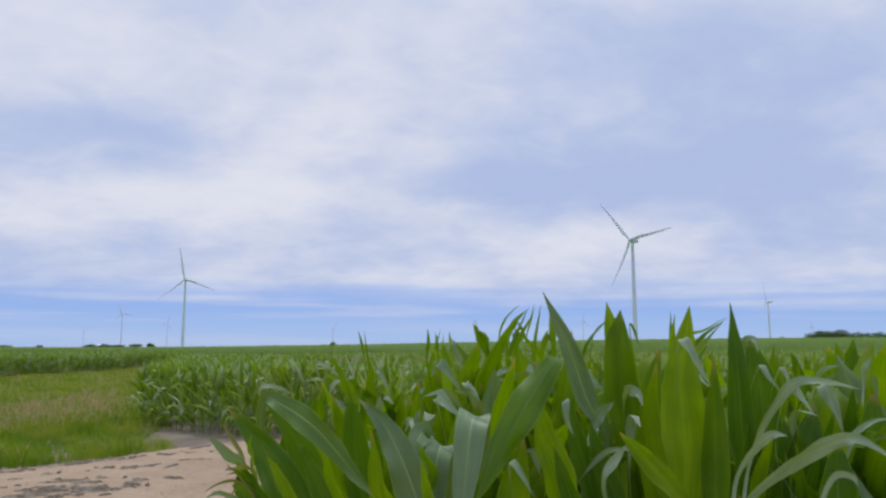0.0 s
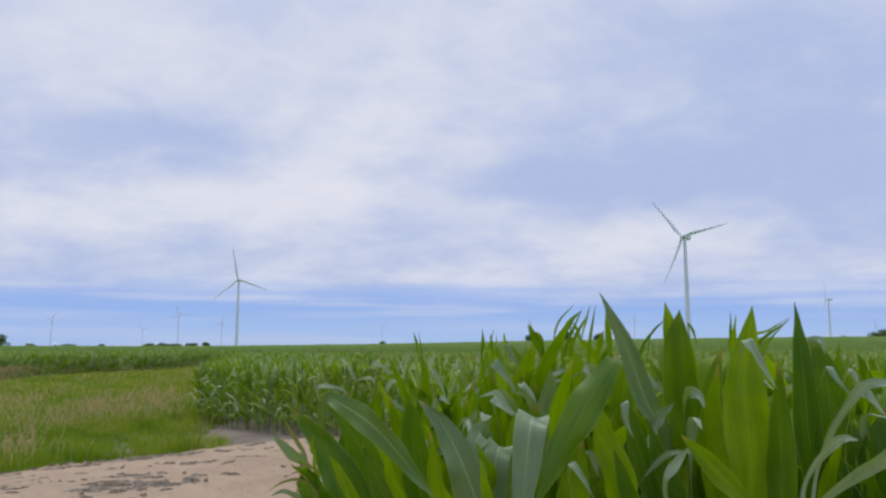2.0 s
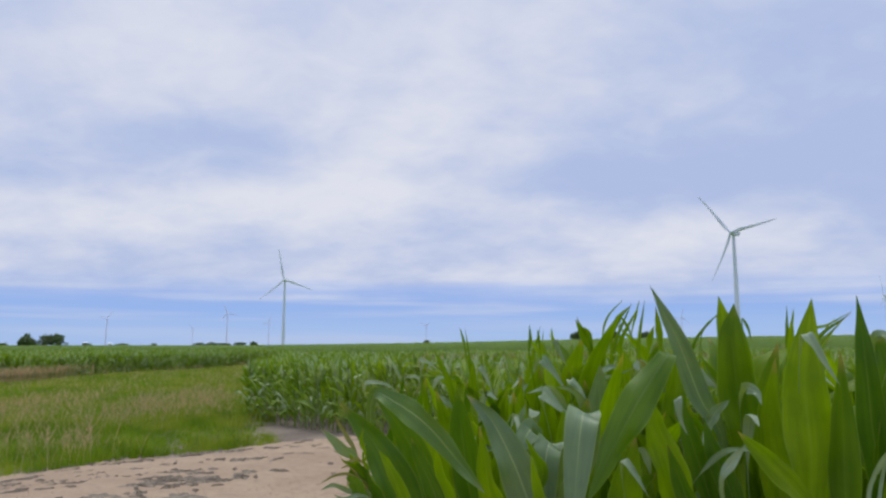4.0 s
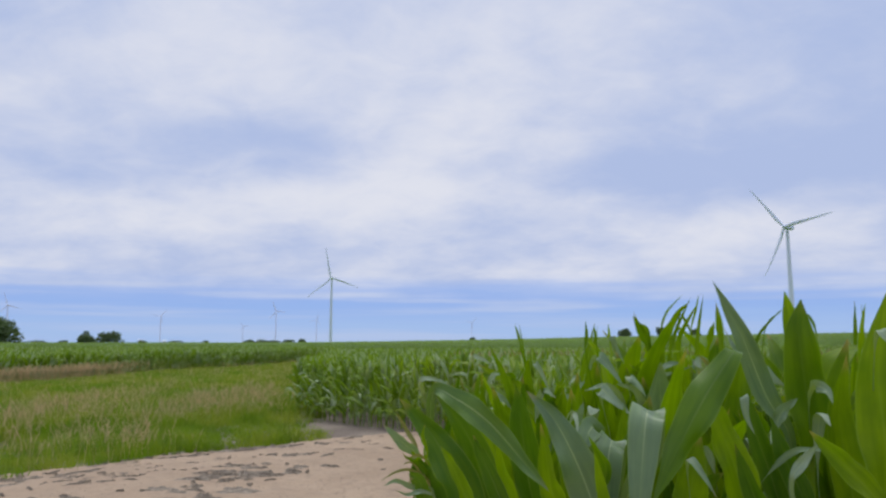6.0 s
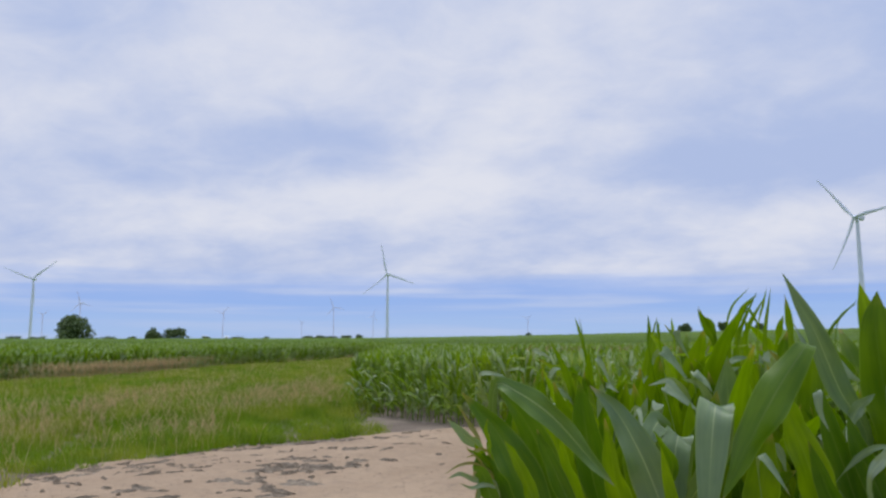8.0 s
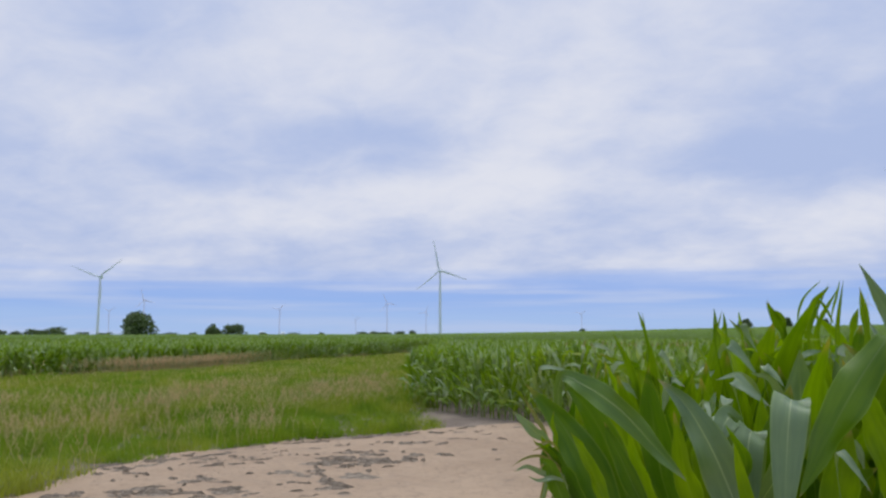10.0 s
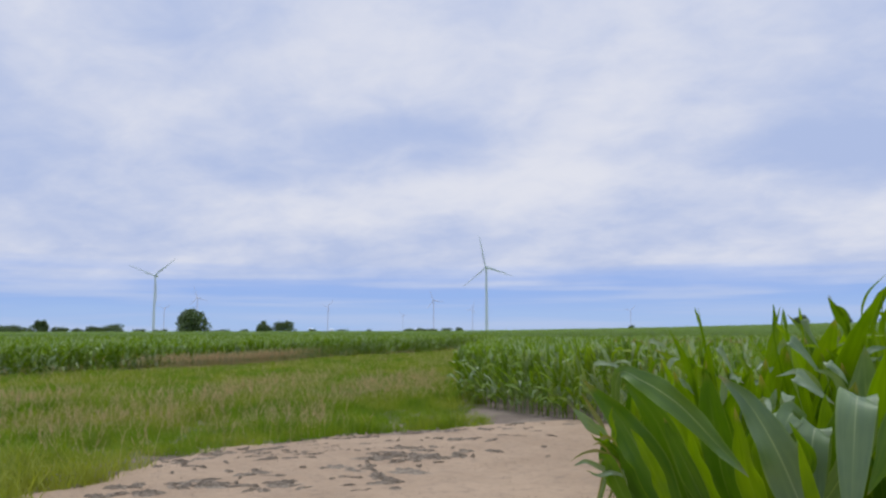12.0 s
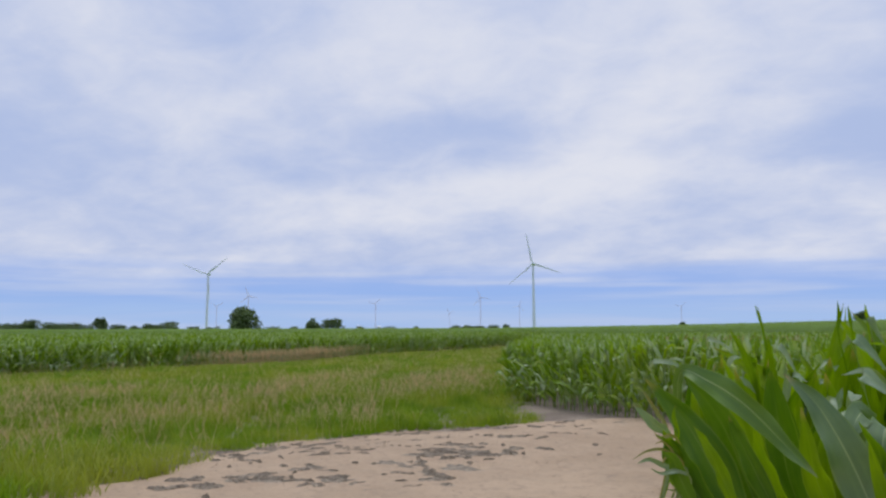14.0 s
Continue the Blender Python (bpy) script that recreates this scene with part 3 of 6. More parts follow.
def hero_leaf(plant, points, width, turn=0, material=None, shape=""):
    """A broad leaf along a smooth line from the stalk to its tip; shape "hang": it folds over and hangs with its full width; "hook": a narrow foot and a broad end; "taper": a long point."""
    p = np.array(points) - np.array(plant.location)
    collar = np.array([0, 0, min(max(p[0][2] - 0.16, 0.2), 1.06)])
    p = np.concatenate([[2 * collar - p[0]], [collar], p, [2 * p[-1] - p[-2]]])
    n = len(p) - 3
    k = np.linspace(0, 1, 7 * n + 1)
    i = np.minimum((k * n).astype(int), n - 1)
    q = (k * n - i)[:, None]
    knots = np.concatenate([[0], np.cumsum(np.linalg.norm(np.diff(p, axis=0), axis=1) ** 0.5 + 1e-6)])
    a, b, c, d = p[i], p[i + 1], p[i + 2], p[i + 3]
    ka, kb, kc, kd = (knots[i + j][:, None] for j in range(4))
    t = kb + (kc - kb) * q

    def between(u, v, lo, hi):
        return u * (hi - t) / (hi - lo) + v * (t - lo) / (hi - lo)

    ab, bc, cd = between(a, b, ka, kb), between(b, c, kb, kc), between(c, d, kc, kd)
    pts = between(between(ab, bc, ka, kc), between(bc, cd, kb, kd), kb, kc)
    foot = 0.35 + 0.65 * smooth(0.0, 1.0, k * n)
    k = np.clip((k * n - 1) / (n - 1), 0, 1)
    way = np.gradient(pts, axis=0)
    way /= np.linalg.norm(way, axis=1)[:, None] + 1e-9
    side = np.cross(way, np.array([0.1, -1.0, 0.12]))
    first = int(np.argmax(np.linalg.norm(side, axis=1)))
    for j in [*range(first, len(side)), *range(first - 1, -1, -1)]:
        size = np.linalg.norm(side[j])
        if j != first:
            near = side[j - 1] if j > first else side[j + 1]
            carried_on = near - way[j] * (way[j] @ near)
            carried_on /= np.linalg.norm(carried_on) + 1e-6
            straight = side[j] / (size + 1e-6) * (1 if side[j] @ near >= 0 else -1)
            mixed = smooth(0.25, 0.6, size)
            side[j] = straight * mixed + carried_on * (1 - mixed)
        side[j] /= np.linalg.norm(side[j]) + 1e-6
    normal = np.cross(side, way)
    phase = width * 900 % 6.28
    a = (np.radians(turn) + (0.08 if shape == "hang" else 0.32) * np.sin(4.2 * k + phase))[:, None]
    side, normal = np.cos(a) * side + np.sin(a) * normal, np.cos(a) * normal - np.sin(a) * side
    if shape == "hang":
        half = (0.75 + 0.25 * smooth(0.0, 0.3, k)) * np.clip(1 - k ** 5, 0.02, 1)
    elif shape == "taper":
        half = np.clip((0.5 + 0.5 * smooth(0.0, 0.35, k)) * (1 - k ** 1.7), 0.012, 1)
    elif shape == "hook":
        half = np.clip((0.06 + 0.94 * smooth(0.18, 0.42, k)) * (1 - k ** 1.6), 0.012, 1) * 1.15
    else:
        half = np.clip((0.42 + 0.58 * smooth(0.0, 0.45, k)) * (1 - k ** 2.7), 0.012, 1)
    v, f, u = ribbon(pts, side, normal, foot * half * width / 2, 0.05 if shape == "hang" else 0.20, 0.06 if shape == "hang" else 0.20, 6, phase)
    return part("leaf", mesh_of("leaf", v, f, material, u), plant, "grey-green leaf, wax bloom and sky sheen in its colour" if material == waxy_sheen_leaf else "pale folded leaf end, sky highlight in its colour" if material == pale_sheen_leaf else "")


rim = hero_plant(-0.52, 1.74)
hero_leaf(rim, [(-0.394, 1.561, 1.162), (-0.443, 1.552, 1.289), (-0.496, 1.546, 1.382), (-0.570, 1.537, 1.461)], 0.108, 0, shaded_leaf, "taper")
hero_leaf(rim, [(-0.447, 1.526, 1.167), (-0.475, 1.484, 1.265), (-0.510, 1.440, 1.365)], 0.077, 12, corn_leaf)
hero_leaf(rim, [(-0.404, 1.497, 1.155), (-0.465, 1.460, 1.260), (-0.489, 1.437, 1.329), (-0.490, 1.427, 1.350)], 0.069, -10, shaded_leaf)
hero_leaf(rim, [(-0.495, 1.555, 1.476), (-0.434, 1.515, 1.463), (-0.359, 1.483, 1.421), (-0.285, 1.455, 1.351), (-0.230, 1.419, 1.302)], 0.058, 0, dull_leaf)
hero_leaf(rim, [(-0.369, 1.655, 1.139), (-0.395, 1.629, 1.277), (-0.434, 1.604, 1.383), (-0.500, 1.574, 1.475)], 0.106, 8, shaded_leaf, "taper")
hero_leaf(rim, [(-0.301, 1.759, 1.117), (-0.314, 1.729, 1.263), (-0.325, 1.701, 1.395), (-0.332, 1.681, 1.481)], 0.082, -12, shaded_leaf)
hero_leaf(rim, [(-0.235, 1.636, 1.153), (-0.249, 1.616, 1.275), (-0.266, 1.593, 1.410)], 0.061, 20, corn_leaf)
hero_leaf(rim, [(-0.355, 1.723, 1.123), (-0.372, 1.715, 1.250), (-0.399, 1.706, 1.366), (-0.422, 1.704, 1.441)], 0.072, 10, corn_leaf)
hero_leaf(rim, [(-0.316, 1.493, 1.206), (-0.340, 1.476, 1.285), (-0.371, 1.457, 1.364), (-0.383, 1.449, 1.398)], 0.045, 20, shaded_leaf, "taper")
hero_leaf(rim, [(-0.382, 1.452, 1.223), (-0.401, 1.438, 1.289), (-0.426, 1.423, 1.350), (-0.442, 1.415, 1.378)], 0.038, -25, corn_leaf, "taper")
hero_leaf(rim, [(-0.442, 1.417, 1.206), (-0.470, 1.400, 1.282), (-0.483, 1.391, 1.321), (-0.500, 1.386, 1.328)], 0.038, 10, shaded_leaf, "taper")
hero_leaf(rim, [(-0.292, 1.524, 1.178), (-0.317, 1.505, 1.270), (-0.336, 1.490, 1.344), (-0.343, 1.482, 1.384)], 0.041, 15, corn_leaf, "taper")
hero_leaf(rim, [(-0.479, 1.508, 1.238), (-0.486, 1.496, 1.308), (-0.495, 1.488, 1.355), (-0.490, 1.485, 1.384)], 0.019, 30, corn_leaf, "taper")
hero_leaf(rim, [(-0.395, 1.695, 1.253), (-0.432, 1.671, 1.357), (-0.466, 1.656, 1.402), (-0.470, 1.652, 1.424)], 0.052, -20, corn_leaf, "taper")
rim = hero_plant(-0.20, 1.84)
hero_leaf(rim, [(-0.133, 1.612, 1.144), (-0.165, 1.609, 1.257), (-0.202, 1.608, 1.349), (-0.245, 1.607, 1.425), (-0.297, 1.607, 1.475)], 0.100, 8, waxy_sheen_leaf, "taper")
hero_leaf(rim, [(-0.170, 1.702, 1.337), (-0.159, 1.676, 1.395), (-0.171, 1.654, 1.380), (-0.182, 1.635, 1.346)], 0.052, 0, waxy_sheen_leaf, "hang")
hero_leaf(rim, [(-0.121, 1.723, 1.273), (-0.118, 1.680, 1.366), (-0.125, 1.650, 1.346), (-0.132, 1.629, 1.255), (-0.136, 1.608, 1.167)], 0.063, 0, waxy_sheen_leaf, "hang")
hero_leaf(rim, [(-0.040, 1.673, 1.346), (-0.040, 1.618, 1.439), (-0.046, 1.577, 1.425), (-0.058, 1.545, 1.330), (-0.074, 1.518, 1.184)], 0.072, 0, waxy_sheen_leaf, "hang")
hero_leaf(rim, [(-0.148, 1.614, 1.257), (-0.131, 1.600, 1.318), (-0.165, 1.571, 1.390)], 0.031, 40, corn_leaf)
hero_leaf(rim, [(-0.113, 1.550, 1.184), (-0.134, 1.532, 1.274), (-0.149, 1.516, 1.364)], 0.030, 25, corn_leaf)
hero_leaf(rim, [(0.154, 1.757, 1.565), (0.089, 1.682, 1.480), (0.022, 1.609, 1.374), (-0.039, 1.537, 1.267)], 0.089, 0, shaded_leaf)
hero_leaf(rim, [(-0.084, 1.892, 1.098), (-0.063, 1.895, 1.313), (-0.031, 1.911, 1.450)], 0.098, 15, corn_leaf)
hero_leaf(rim, [(-0.125, 1.914, 1.090), (-0.106, 1.930, 1.279), (-0.095, 1.951, 1.418)], 0.086, -15, corn_leaf)
hero_leaf(rim, [(-0.225, 1.909, 1.084), (-0.232, 1.909, 1.263), (-0.244, 1.915, 1.389)], 0.086, -15, corn_leaf)
rim = hero_plant(0.10, 1.98)
hero_leaf(rim, [(0.194, 1.829, 1.109), (0.161, 1.814, 1.258), (0.124, 1.802, 1.378), (0.096, 1.795, 1.479)], 0.093, 0, corn_leaf)
hero_leaf(rim, [(0.219, 1.760, 1.129), (0.176, 1.732, 1.250), (0.138, 1.707, 1.365)], 0.054, 15, shaded_leaf)
hero_leaf(rim, [(0.034, 1.762, 1.139), (0.047, 1.761, 1.250), (0.074, 1.761, 1.375)], 0.089, -10, corn_leaf)
hero_leaf(rim, [(0.059, 1.801, 1.141), (0.039, 1.631, 1.341), (0.061, 1.615, 1.315), (0.088, 1.602, 1.269)], 0.021, 0, pale_sheen_leaf, "hook")
hero_leaf(rim, [(0.320, 2.085, 1.315), (0.263, 2.066, 1.445), (0.208, 2.045, 1.603), (0.141, 2.022, 1.744)], 0.069, -10, waxy_sheen_leaf)
hero_leaf(rim, [(0.203, 2.033, 1.257), (0.183, 1.863, 1.457), (0.185, 1.859, 1.412), (0.202, 1.859, 1.367)], 0.024, 0, pale_sheen_leaf, "hook")
hero_leaf(rim, [(0.284, 2.307, 1.318), (0.264, 2.137, 1.518), (0.295, 2.124, 1.483), (0.327, 2.109, 1.461)], 0.036, 0, pale_sheen_leaf, "hook")
hero_leaf(rim, [(0.268, 2.002, 1.366), (0.288, 2.001, 1.411), (0.328, 2.007, 1.444)], 0.037, 0, pale_sheen_leaf)
hero_leaf(rim, [(0.175, 2.219, 1.123), (0.199, 2.217, 1.308), (0.221, 2.222, 1.449), (0.242, 2.220, 1.637)], 0.089, 0, corn_leaf)
hero_leaf(rim, [(0.270, 1.954, 1.106), (0.250, 1.941, 1.239), (0.216, 1.927, 1.359), (0.201, 1.920, 1.454)], 0.068, 0, shaded_leaf)
rim = hero_plant(0.34, 1.98)
hero_leaf(rim, [(0.406, 2.102, 1.050), (0.379, 2.089, 1.288), (0.364, 2.088, 1.460), (0.358, 2.093, 1.606), (0.370, 2.110, 1.697)], 0.130, 0, corn_leaf)
hero_leaf(rim, [(0.368, 2.126, 1.413), (0.354, 2.125, 1.591), (0.334, 2.128, 1.721)], 0.067, 15, corn_leaf)
hero_leaf(rim, [(0.264, 1.804, 1.275), (0.289, 1.806, 1.315), (0.325, 1.809, 1.360)], 0.028, 0, pale_sheen_leaf)
hero_leaf(rim, [(0.375, 2.128, 1.276), (0.355, 1.958, 1.476), (0.378, 1.939, 1.469), (0.387, 1.920, 1.437)], 0.038, 0, pale_sheen_leaf, "hook")
hero_leaf(rim, [(0.468, 1.767, 1.179), (0.402, 1.754, 1.275), (0.345, 1.748, 1.340), (0.295, 1.745, 1.393)], 0.060, 0, corn_leaf)
hero_leaf(rim, [(0.448, 2.250, 1.043), (0.467, 2.246, 1.238), (0.471, 2.238, 1.437), (0.511, 2.245, 1.592)], 0.103, 0, corn_leaf)
hero_leaf(rim, [(0.322, 1.903, 1.123), (0.303, 1.898, 1.224), (0.264, 1.888, 1.327), (0.244, 1.886, 1.404)], 0.061, 0, shaded_leaf)
rim = hero_plant(0.50, 2.02)
hero_leaf(rim, [(0.464, 1.871, 1.090), (0.478, 1.873, 1.331), (0.477, 1.881, 1.511), (0.508, 1.892, 1.696)], 0.131, 0, corn_leaf)
hero_leaf(rim, [(0.523, 1.844, 1.098), (0.540, 1.842, 1.336), (0.546, 1.840, 1.575)], 0.077, 5, corn_leaf)
hero_leaf(rim, [(0.680, 2.079, 1.155), (0.679, 2.063, 1.397), (0.671, 2.054, 1.581), (0.662, 2.052, 1.714)], 0.084, 12, shaded_leaf, "taper")
hero_leaf(rim, [(0.732, 2.123, 1.086), (0.751, 2.101, 1.347), (0.742, 2.091, 1.518), (0.716, 2.088, 1.622)], 0.110, 0, shaded_leaf)
hero_leaf(rim, [(0.718, 2.219, 1.404), (0.698, 2.049, 1.604), (0.714, 2.029, 1.609), (0.717, 2.014, 1.574)], 0.034, 0, pale_sheen_leaf, "hook")
hero_leaf(rim, [(0.470, 1.918, 1.409), (0.450, 1.748, 1.609), (0.473, 1.736, 1.562), (0.506, 1.727, 1.497)], 0.034, 0, pale_sheen_leaf, "hook")
hero_leaf(rim, [(0.456, 2.028, 1.047), (0.439, 2.020, 1.222), (0.421, 2.011, 1.400), (0.445, 2.009, 1.551)], 0.091, 0, corn_leaf)
hero_leaf(rim, [(0.555, 2.205, 1.421), (0.535, 2.035, 1.621), (0.577, 2.021, 1.635), (0.633, 2.005, 1.671)], 0.011, 0, corn_leaf, "hook")
hero_leaf(rim, [(0.515, 2.170, 1.515), (0.523, 2.157, 1.613), (0.535, 2.148, 1.687)], 0.013, 0, corn_leaf)
rim = hero_plant(0.86, 1.88)
hero_leaf(rim, [(0.731, 2.147, 1.344), (0.711, 1.977, 1.544), (0.724, 1.962, 1.511), (0.754, 1.950, 1.468)], 0.022, 0, pale_sheen_leaf, "hook")
hero_leaf(rim, [(0.785, 2.152, 1.337), (0.765, 1.982, 1.537), (0.773, 1.975, 1.519), (0.777, 1.969, 1.493)], 0.021, 0, pale_sheen_leaf, "hook")
hero_leaf(rim, [(0.705, 1.888, 1.300), (0.685, 1.718, 1.500), (0.698, 1.703, 1.475), (0.719, 1.689, 1.437)], 0.023, 0, pale_sheen_leaf, "hook")
hero_leaf(rim, [(0.845, 2.060, 1.297), (0.825, 1.890, 1.497), (0.843, 1.878, 1.450), (0.860, 1.869, 1.378)], 0.045, 0, pale_sheen_leaf, "hook")
hero_leaf(rim, [(0.971, 2.371, 1.308), (0.951, 2.201, 1.508), (0.970, 2.179, 1.532), (1.001, 2.160, 1.539)], 0.020, 0, pale_sheen_leaf, "hook")
hero_leaf(rim, [(1.083, 2.216, 1.466), (1.087, 2.207, 1.531), (1.109, 2.204, 1.564)], 0.020, 0, pale_sheen_leaf)
hero_leaf(rim, [(0.793, 1.999, 1.061), (0.813, 1.994, 1.288), (0.851, 2.001, 1.440)], 0.124, 0, shaded_leaf)
hero_leaf(rim, [(0.982, 2.012, 1.061), (0.983, 2.004, 1.303), (1.010, 2.007, 1.477)], 0.136, 0, shaded_leaf)
hero_leaf(rim, [(0.784, 1.756, 1.127), (0.784, 1.751, 1.276), (0.795, 1.753, 1.376)], 0.090, 0, shaded_leaf)
hero_leaf(rim, [(0.735, 1.995, 1.061), (0.764, 1.995, 1.259), (0.770, 2.001, 1.403)], 0.086, 20, shaded_leaf)
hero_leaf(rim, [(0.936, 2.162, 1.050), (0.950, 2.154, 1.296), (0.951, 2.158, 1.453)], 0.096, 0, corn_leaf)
hero_leaf(rim, [(1.069, 2.066, 1.077), (1.070, 2.059, 1.311), (1.116, 2.059, 1.520)], 0.100, 20, shaded_leaf)
hero_leaf(rim, [(0.667, 1.619, 1.184), (0.712, 1.596, 1.326), (0.744, 1.592, 1.322), (0.752, 1.588, 1.305)], 0.016, 0, pale_sheen_leaf)
hero_leaf(rim, [(0.810, 1.822, 1.250), (0.838, 1.811, 1.343), (0.854, 1.807, 1.383), (0.899, 1.805, 1.416), (0.946, 1.808, 1.423)], 0.019, 0, pale_sheen_leaf)
rim = hero_plant(-0.60, 1.60)
hero_leaf(rim, [(-0.501, 1.466, 1.346), (-0.528, 1.445, 1.375), (-0.564, 1.419, 1.416)], 0.028, 0, pale_sheen_leaf)
hero_leaf(rim, [(-0.509, 1.484, 1.350), (-0.528, 1.473, 1.395), (-0.554, 1.460, 1.442)], 0.011, 0, dry_leaf)
hero_leaf(rim, [(-0.471, 1.438, 1.305), (-0.506, 1.419, 1.329), (-0.532, 1.405, 1.326), (-0.559, 1.393, 1.309)], 0.007, 0, dry_leaf)
hero_leaf(rim, [(-0.461, 1.421, 1.294), (-0.496, 1.404, 1.299), (-0.524, 1.388, 1.313), (-0.548, 1.376, 1.303)], 0.013, 0, pale_sheen_leaf)
hero_leaf(rim, [(-0.483, 1.439, 1.274), (-0.488, 1.424, 1.326), (-0.501, 1.411, 1.346), (-0.516, 1.400, 1.342)], 0.008, 30, dry_leaf)
hero_leaf(rim, [(-0.482, 1.459, 1.359), (-0.490, 1.453, 1.388), (-0.485, 1.451, 1.415)], 0.010, 20, corn_leaf)
hero_leaf(rim, [(-0.473, 1.445, 1.328), (-0.490, 1.429, 1.357), (-0.510, 1.418, 1.351), (-0.519, 1.407, 1.365)], 0.009, 30, dry_leaf)
hero_leaf(rim, [(-0.473, 1.437, 1.312), (-0.489, 1.418, 1.341), (-0.512, 1.399, 1.360)], 0.011, 0, corn_leaf)
hero_leaf(rim, [(-0.450, 1.405, 1.282), (-0.475, 1.390, 1.295), (-0.497, 1.378, 1.290), (-0.518, 1.364, 1.300)], 0.010, 20, pale_sheen_leaf)
hero_leaf(rim, [(-0.462, 1.422, 1.289), (-0.474, 1.408, 1.315), (-0.494, 1.395, 1.318), (-0.501, 1.389, 1.304)], 0.009, 40, dry_leaf)
rim = hero_plant(0.52, 1.60)
hero_leaf(rim, [(0.582, 1.761, 1.284), (0.641, 1.727, 1.451), (0.689, 1.707, 1.511), (0.747, 1.696, 1.513), (0.820, 1.688, 1.497)], 0.026, 0, pale_sheen_leaf)
hero_leaf(rim, [(0.523, 1.655, 1.290), (0.581, 1.643, 1.386), (0.607, 1.639, 1.403), (0.635, 1.638, 1.400)], 0.025, 0, pale_sheen_leaf)
hero_leaf(rim, [(0.514, 1.600, 1.243), (0.613, 1.573, 1.346), (0.674, 1.551, 1.391), (0.724, 1.531, 1.408), (0.811, 1.524, 1.359)], 0.039, 0, pale_sheen_leaf)
rim = hero_plant(-0.16, 2.12)
hero_leaf(rim, [(-0.138, 2.256, 1.251), (-0.158, 2.086, 1.451), (-0.127, 2.072, 1.425), (-0.072, 2.066, 1.381)], 0.047, 0, pale_sheen_leaf, "hook")
hero_leaf(rim, [(-0.229, 2.081, 1.348), (-0.219, 2.080, 1.379), (-0.207, 2.078, 1.417)], 0.025, 0, pale_sheen_leaf)
hero_leaf(rim, [(-0.190, 2.092, 1.342), (-0.180, 2.066, 1.401), (-0.189, 2.045, 1.385)], 0.034, 0, pale_sheen_leaf, "hang")
hero_leaf(rim, [(-0.006, 2.059, 1.047), (0.012, 2.010, 1.215), (-0.031, 1.949, 1.349)], 0.055, -9, shaded_leaf, "taper")
hero_leaf(rim, [(-0.211, 1.996, 1.046), (-0.210, 1.943, 1.213), (-0.220, 1.890, 1.347)], 0.061, 61, shaded_leaf)
hero_leaf(rim, [(-0.203, 1.959, 1.042), (-0.181, 1.911, 1.206), (-0.098, 1.885, 1.337)], 0.066, -15, corn_leaf, "taper")
rim = hero_plant(-0.11, 2.35)
hero_leaf(rim, [(-0.065, 2.376, 1.281), (-0.085, 2.206, 1.481), (-0.057, 2.195, 1.457), (-0.036, 2.184, 1.425)], 0.028, 0, pale_sheen_leaf, "hook")
hero_leaf(rim, [(-0.003, 2.233, 1.441), (0.011, 2.231, 1.484), (0.040, 2.237, 1.495)], 0.023, 0, pale_sheen_leaf)
hero_leaf(rim, [(-0.156, 2.552, 1.339), (-0.176, 2.382, 1.539), (-0.142, 2.376, 1.501), (-0.095, 2.376, 1.434)], 0.040, 0, pale_sheen_leaf, "hook")
hero_leaf(rim, [(-0.238, 2.315, 1.134), (-0.296, 2.278, 1.298), (-0.299, 2.255, 1.461)], 0.077, 5, corn_leaf)
hero_leaf(rim, [(-0.126, 2.339, 1.134), (-0.154, 2.310, 1.297), (-0.161, 2.286, 1.460)], 0.085, 10, corn_leaf)
hero_leaf(rim, [(-0.236, 2.218, 1.135), (-0.235, 2.198, 1.292), (-0.250, 2.173, 1.448)], 0.091, 27, corn_leaf)
hero_leaf(rim, [(-0.031, 2.346, 1.134), (-0.061, 2.316, 1.296), (-0.054, 2.296, 1.458)], 0.068, -3, corn_leaf)
hero_leaf(rim, [(-0.143, 2.391, 1.134), (-0.111, 2.377, 1.301), (-0.091, 2.360, 1.468)], 0.064, 2, corn_leaf)
hero_leaf(rim, [(-0.209, 2.264, 1.094), (-0.255, 2.195, 1.282), (-0.245, 2.147, 1.433)], 0.037, -60, shaded_leaf, "taper")
hero_leaf(rim, [(-0.093, 2.148, 1.064), (-0.063, 2.101, 1.241), (-0.074, 2.048, 1.382)], 0.074, 64, corn_leaf, "taper")
hero_leaf(rim, [(-0.062, 2.249, 1.082), (-0.030, 2.202, 1.266), (0.023, 2.165, 1.413)], 0.041, 50, corn_leaf, "taper")
hero_leaf(rim, [(-0.006, 2.316, 1.093), (0.054, 2.275, 1.281), (0.029, 2.217, 1.432)], 0.040, 2, corn_leaf, "taper")
hero_leaf(rim, [(-0.043, 2.155, 1.063), (-0.095, 2.086, 1.239), (-0.068, 2.043, 1.380)], 0.038, 42, shaded_leaf)
hero_leaf(rim, [(-0.045, 2.315, 1.096), (0.030, 2.278, 1.284), (0.045, 2.230, 1.435)], 0.055, 46, shaded_leaf, "taper")
hero_leaf(rim, [(-0.074, 2.209, 1.074), (0.025, 2.180, 1.255), (0.001, 2.123, 1.400)], 0.073, -55, corn_leaf, "taper")
hero_leaf(rim, [(-0.199, 2.399, 1.129), (-0.115, 2.364, 1.328), (-0.061, 2.325, 1.487)], 0.057, -56, shaded_leaf, "taper")
hero_leaf(rim, [(-0.093, 2.340, 1.105), (-0.130, 2.273, 1.297), (-0.143, 2.218, 1.450)], 0.046, -18, corn_leaf, "taper")
rim = hero_plant(-0.13, 2.61)
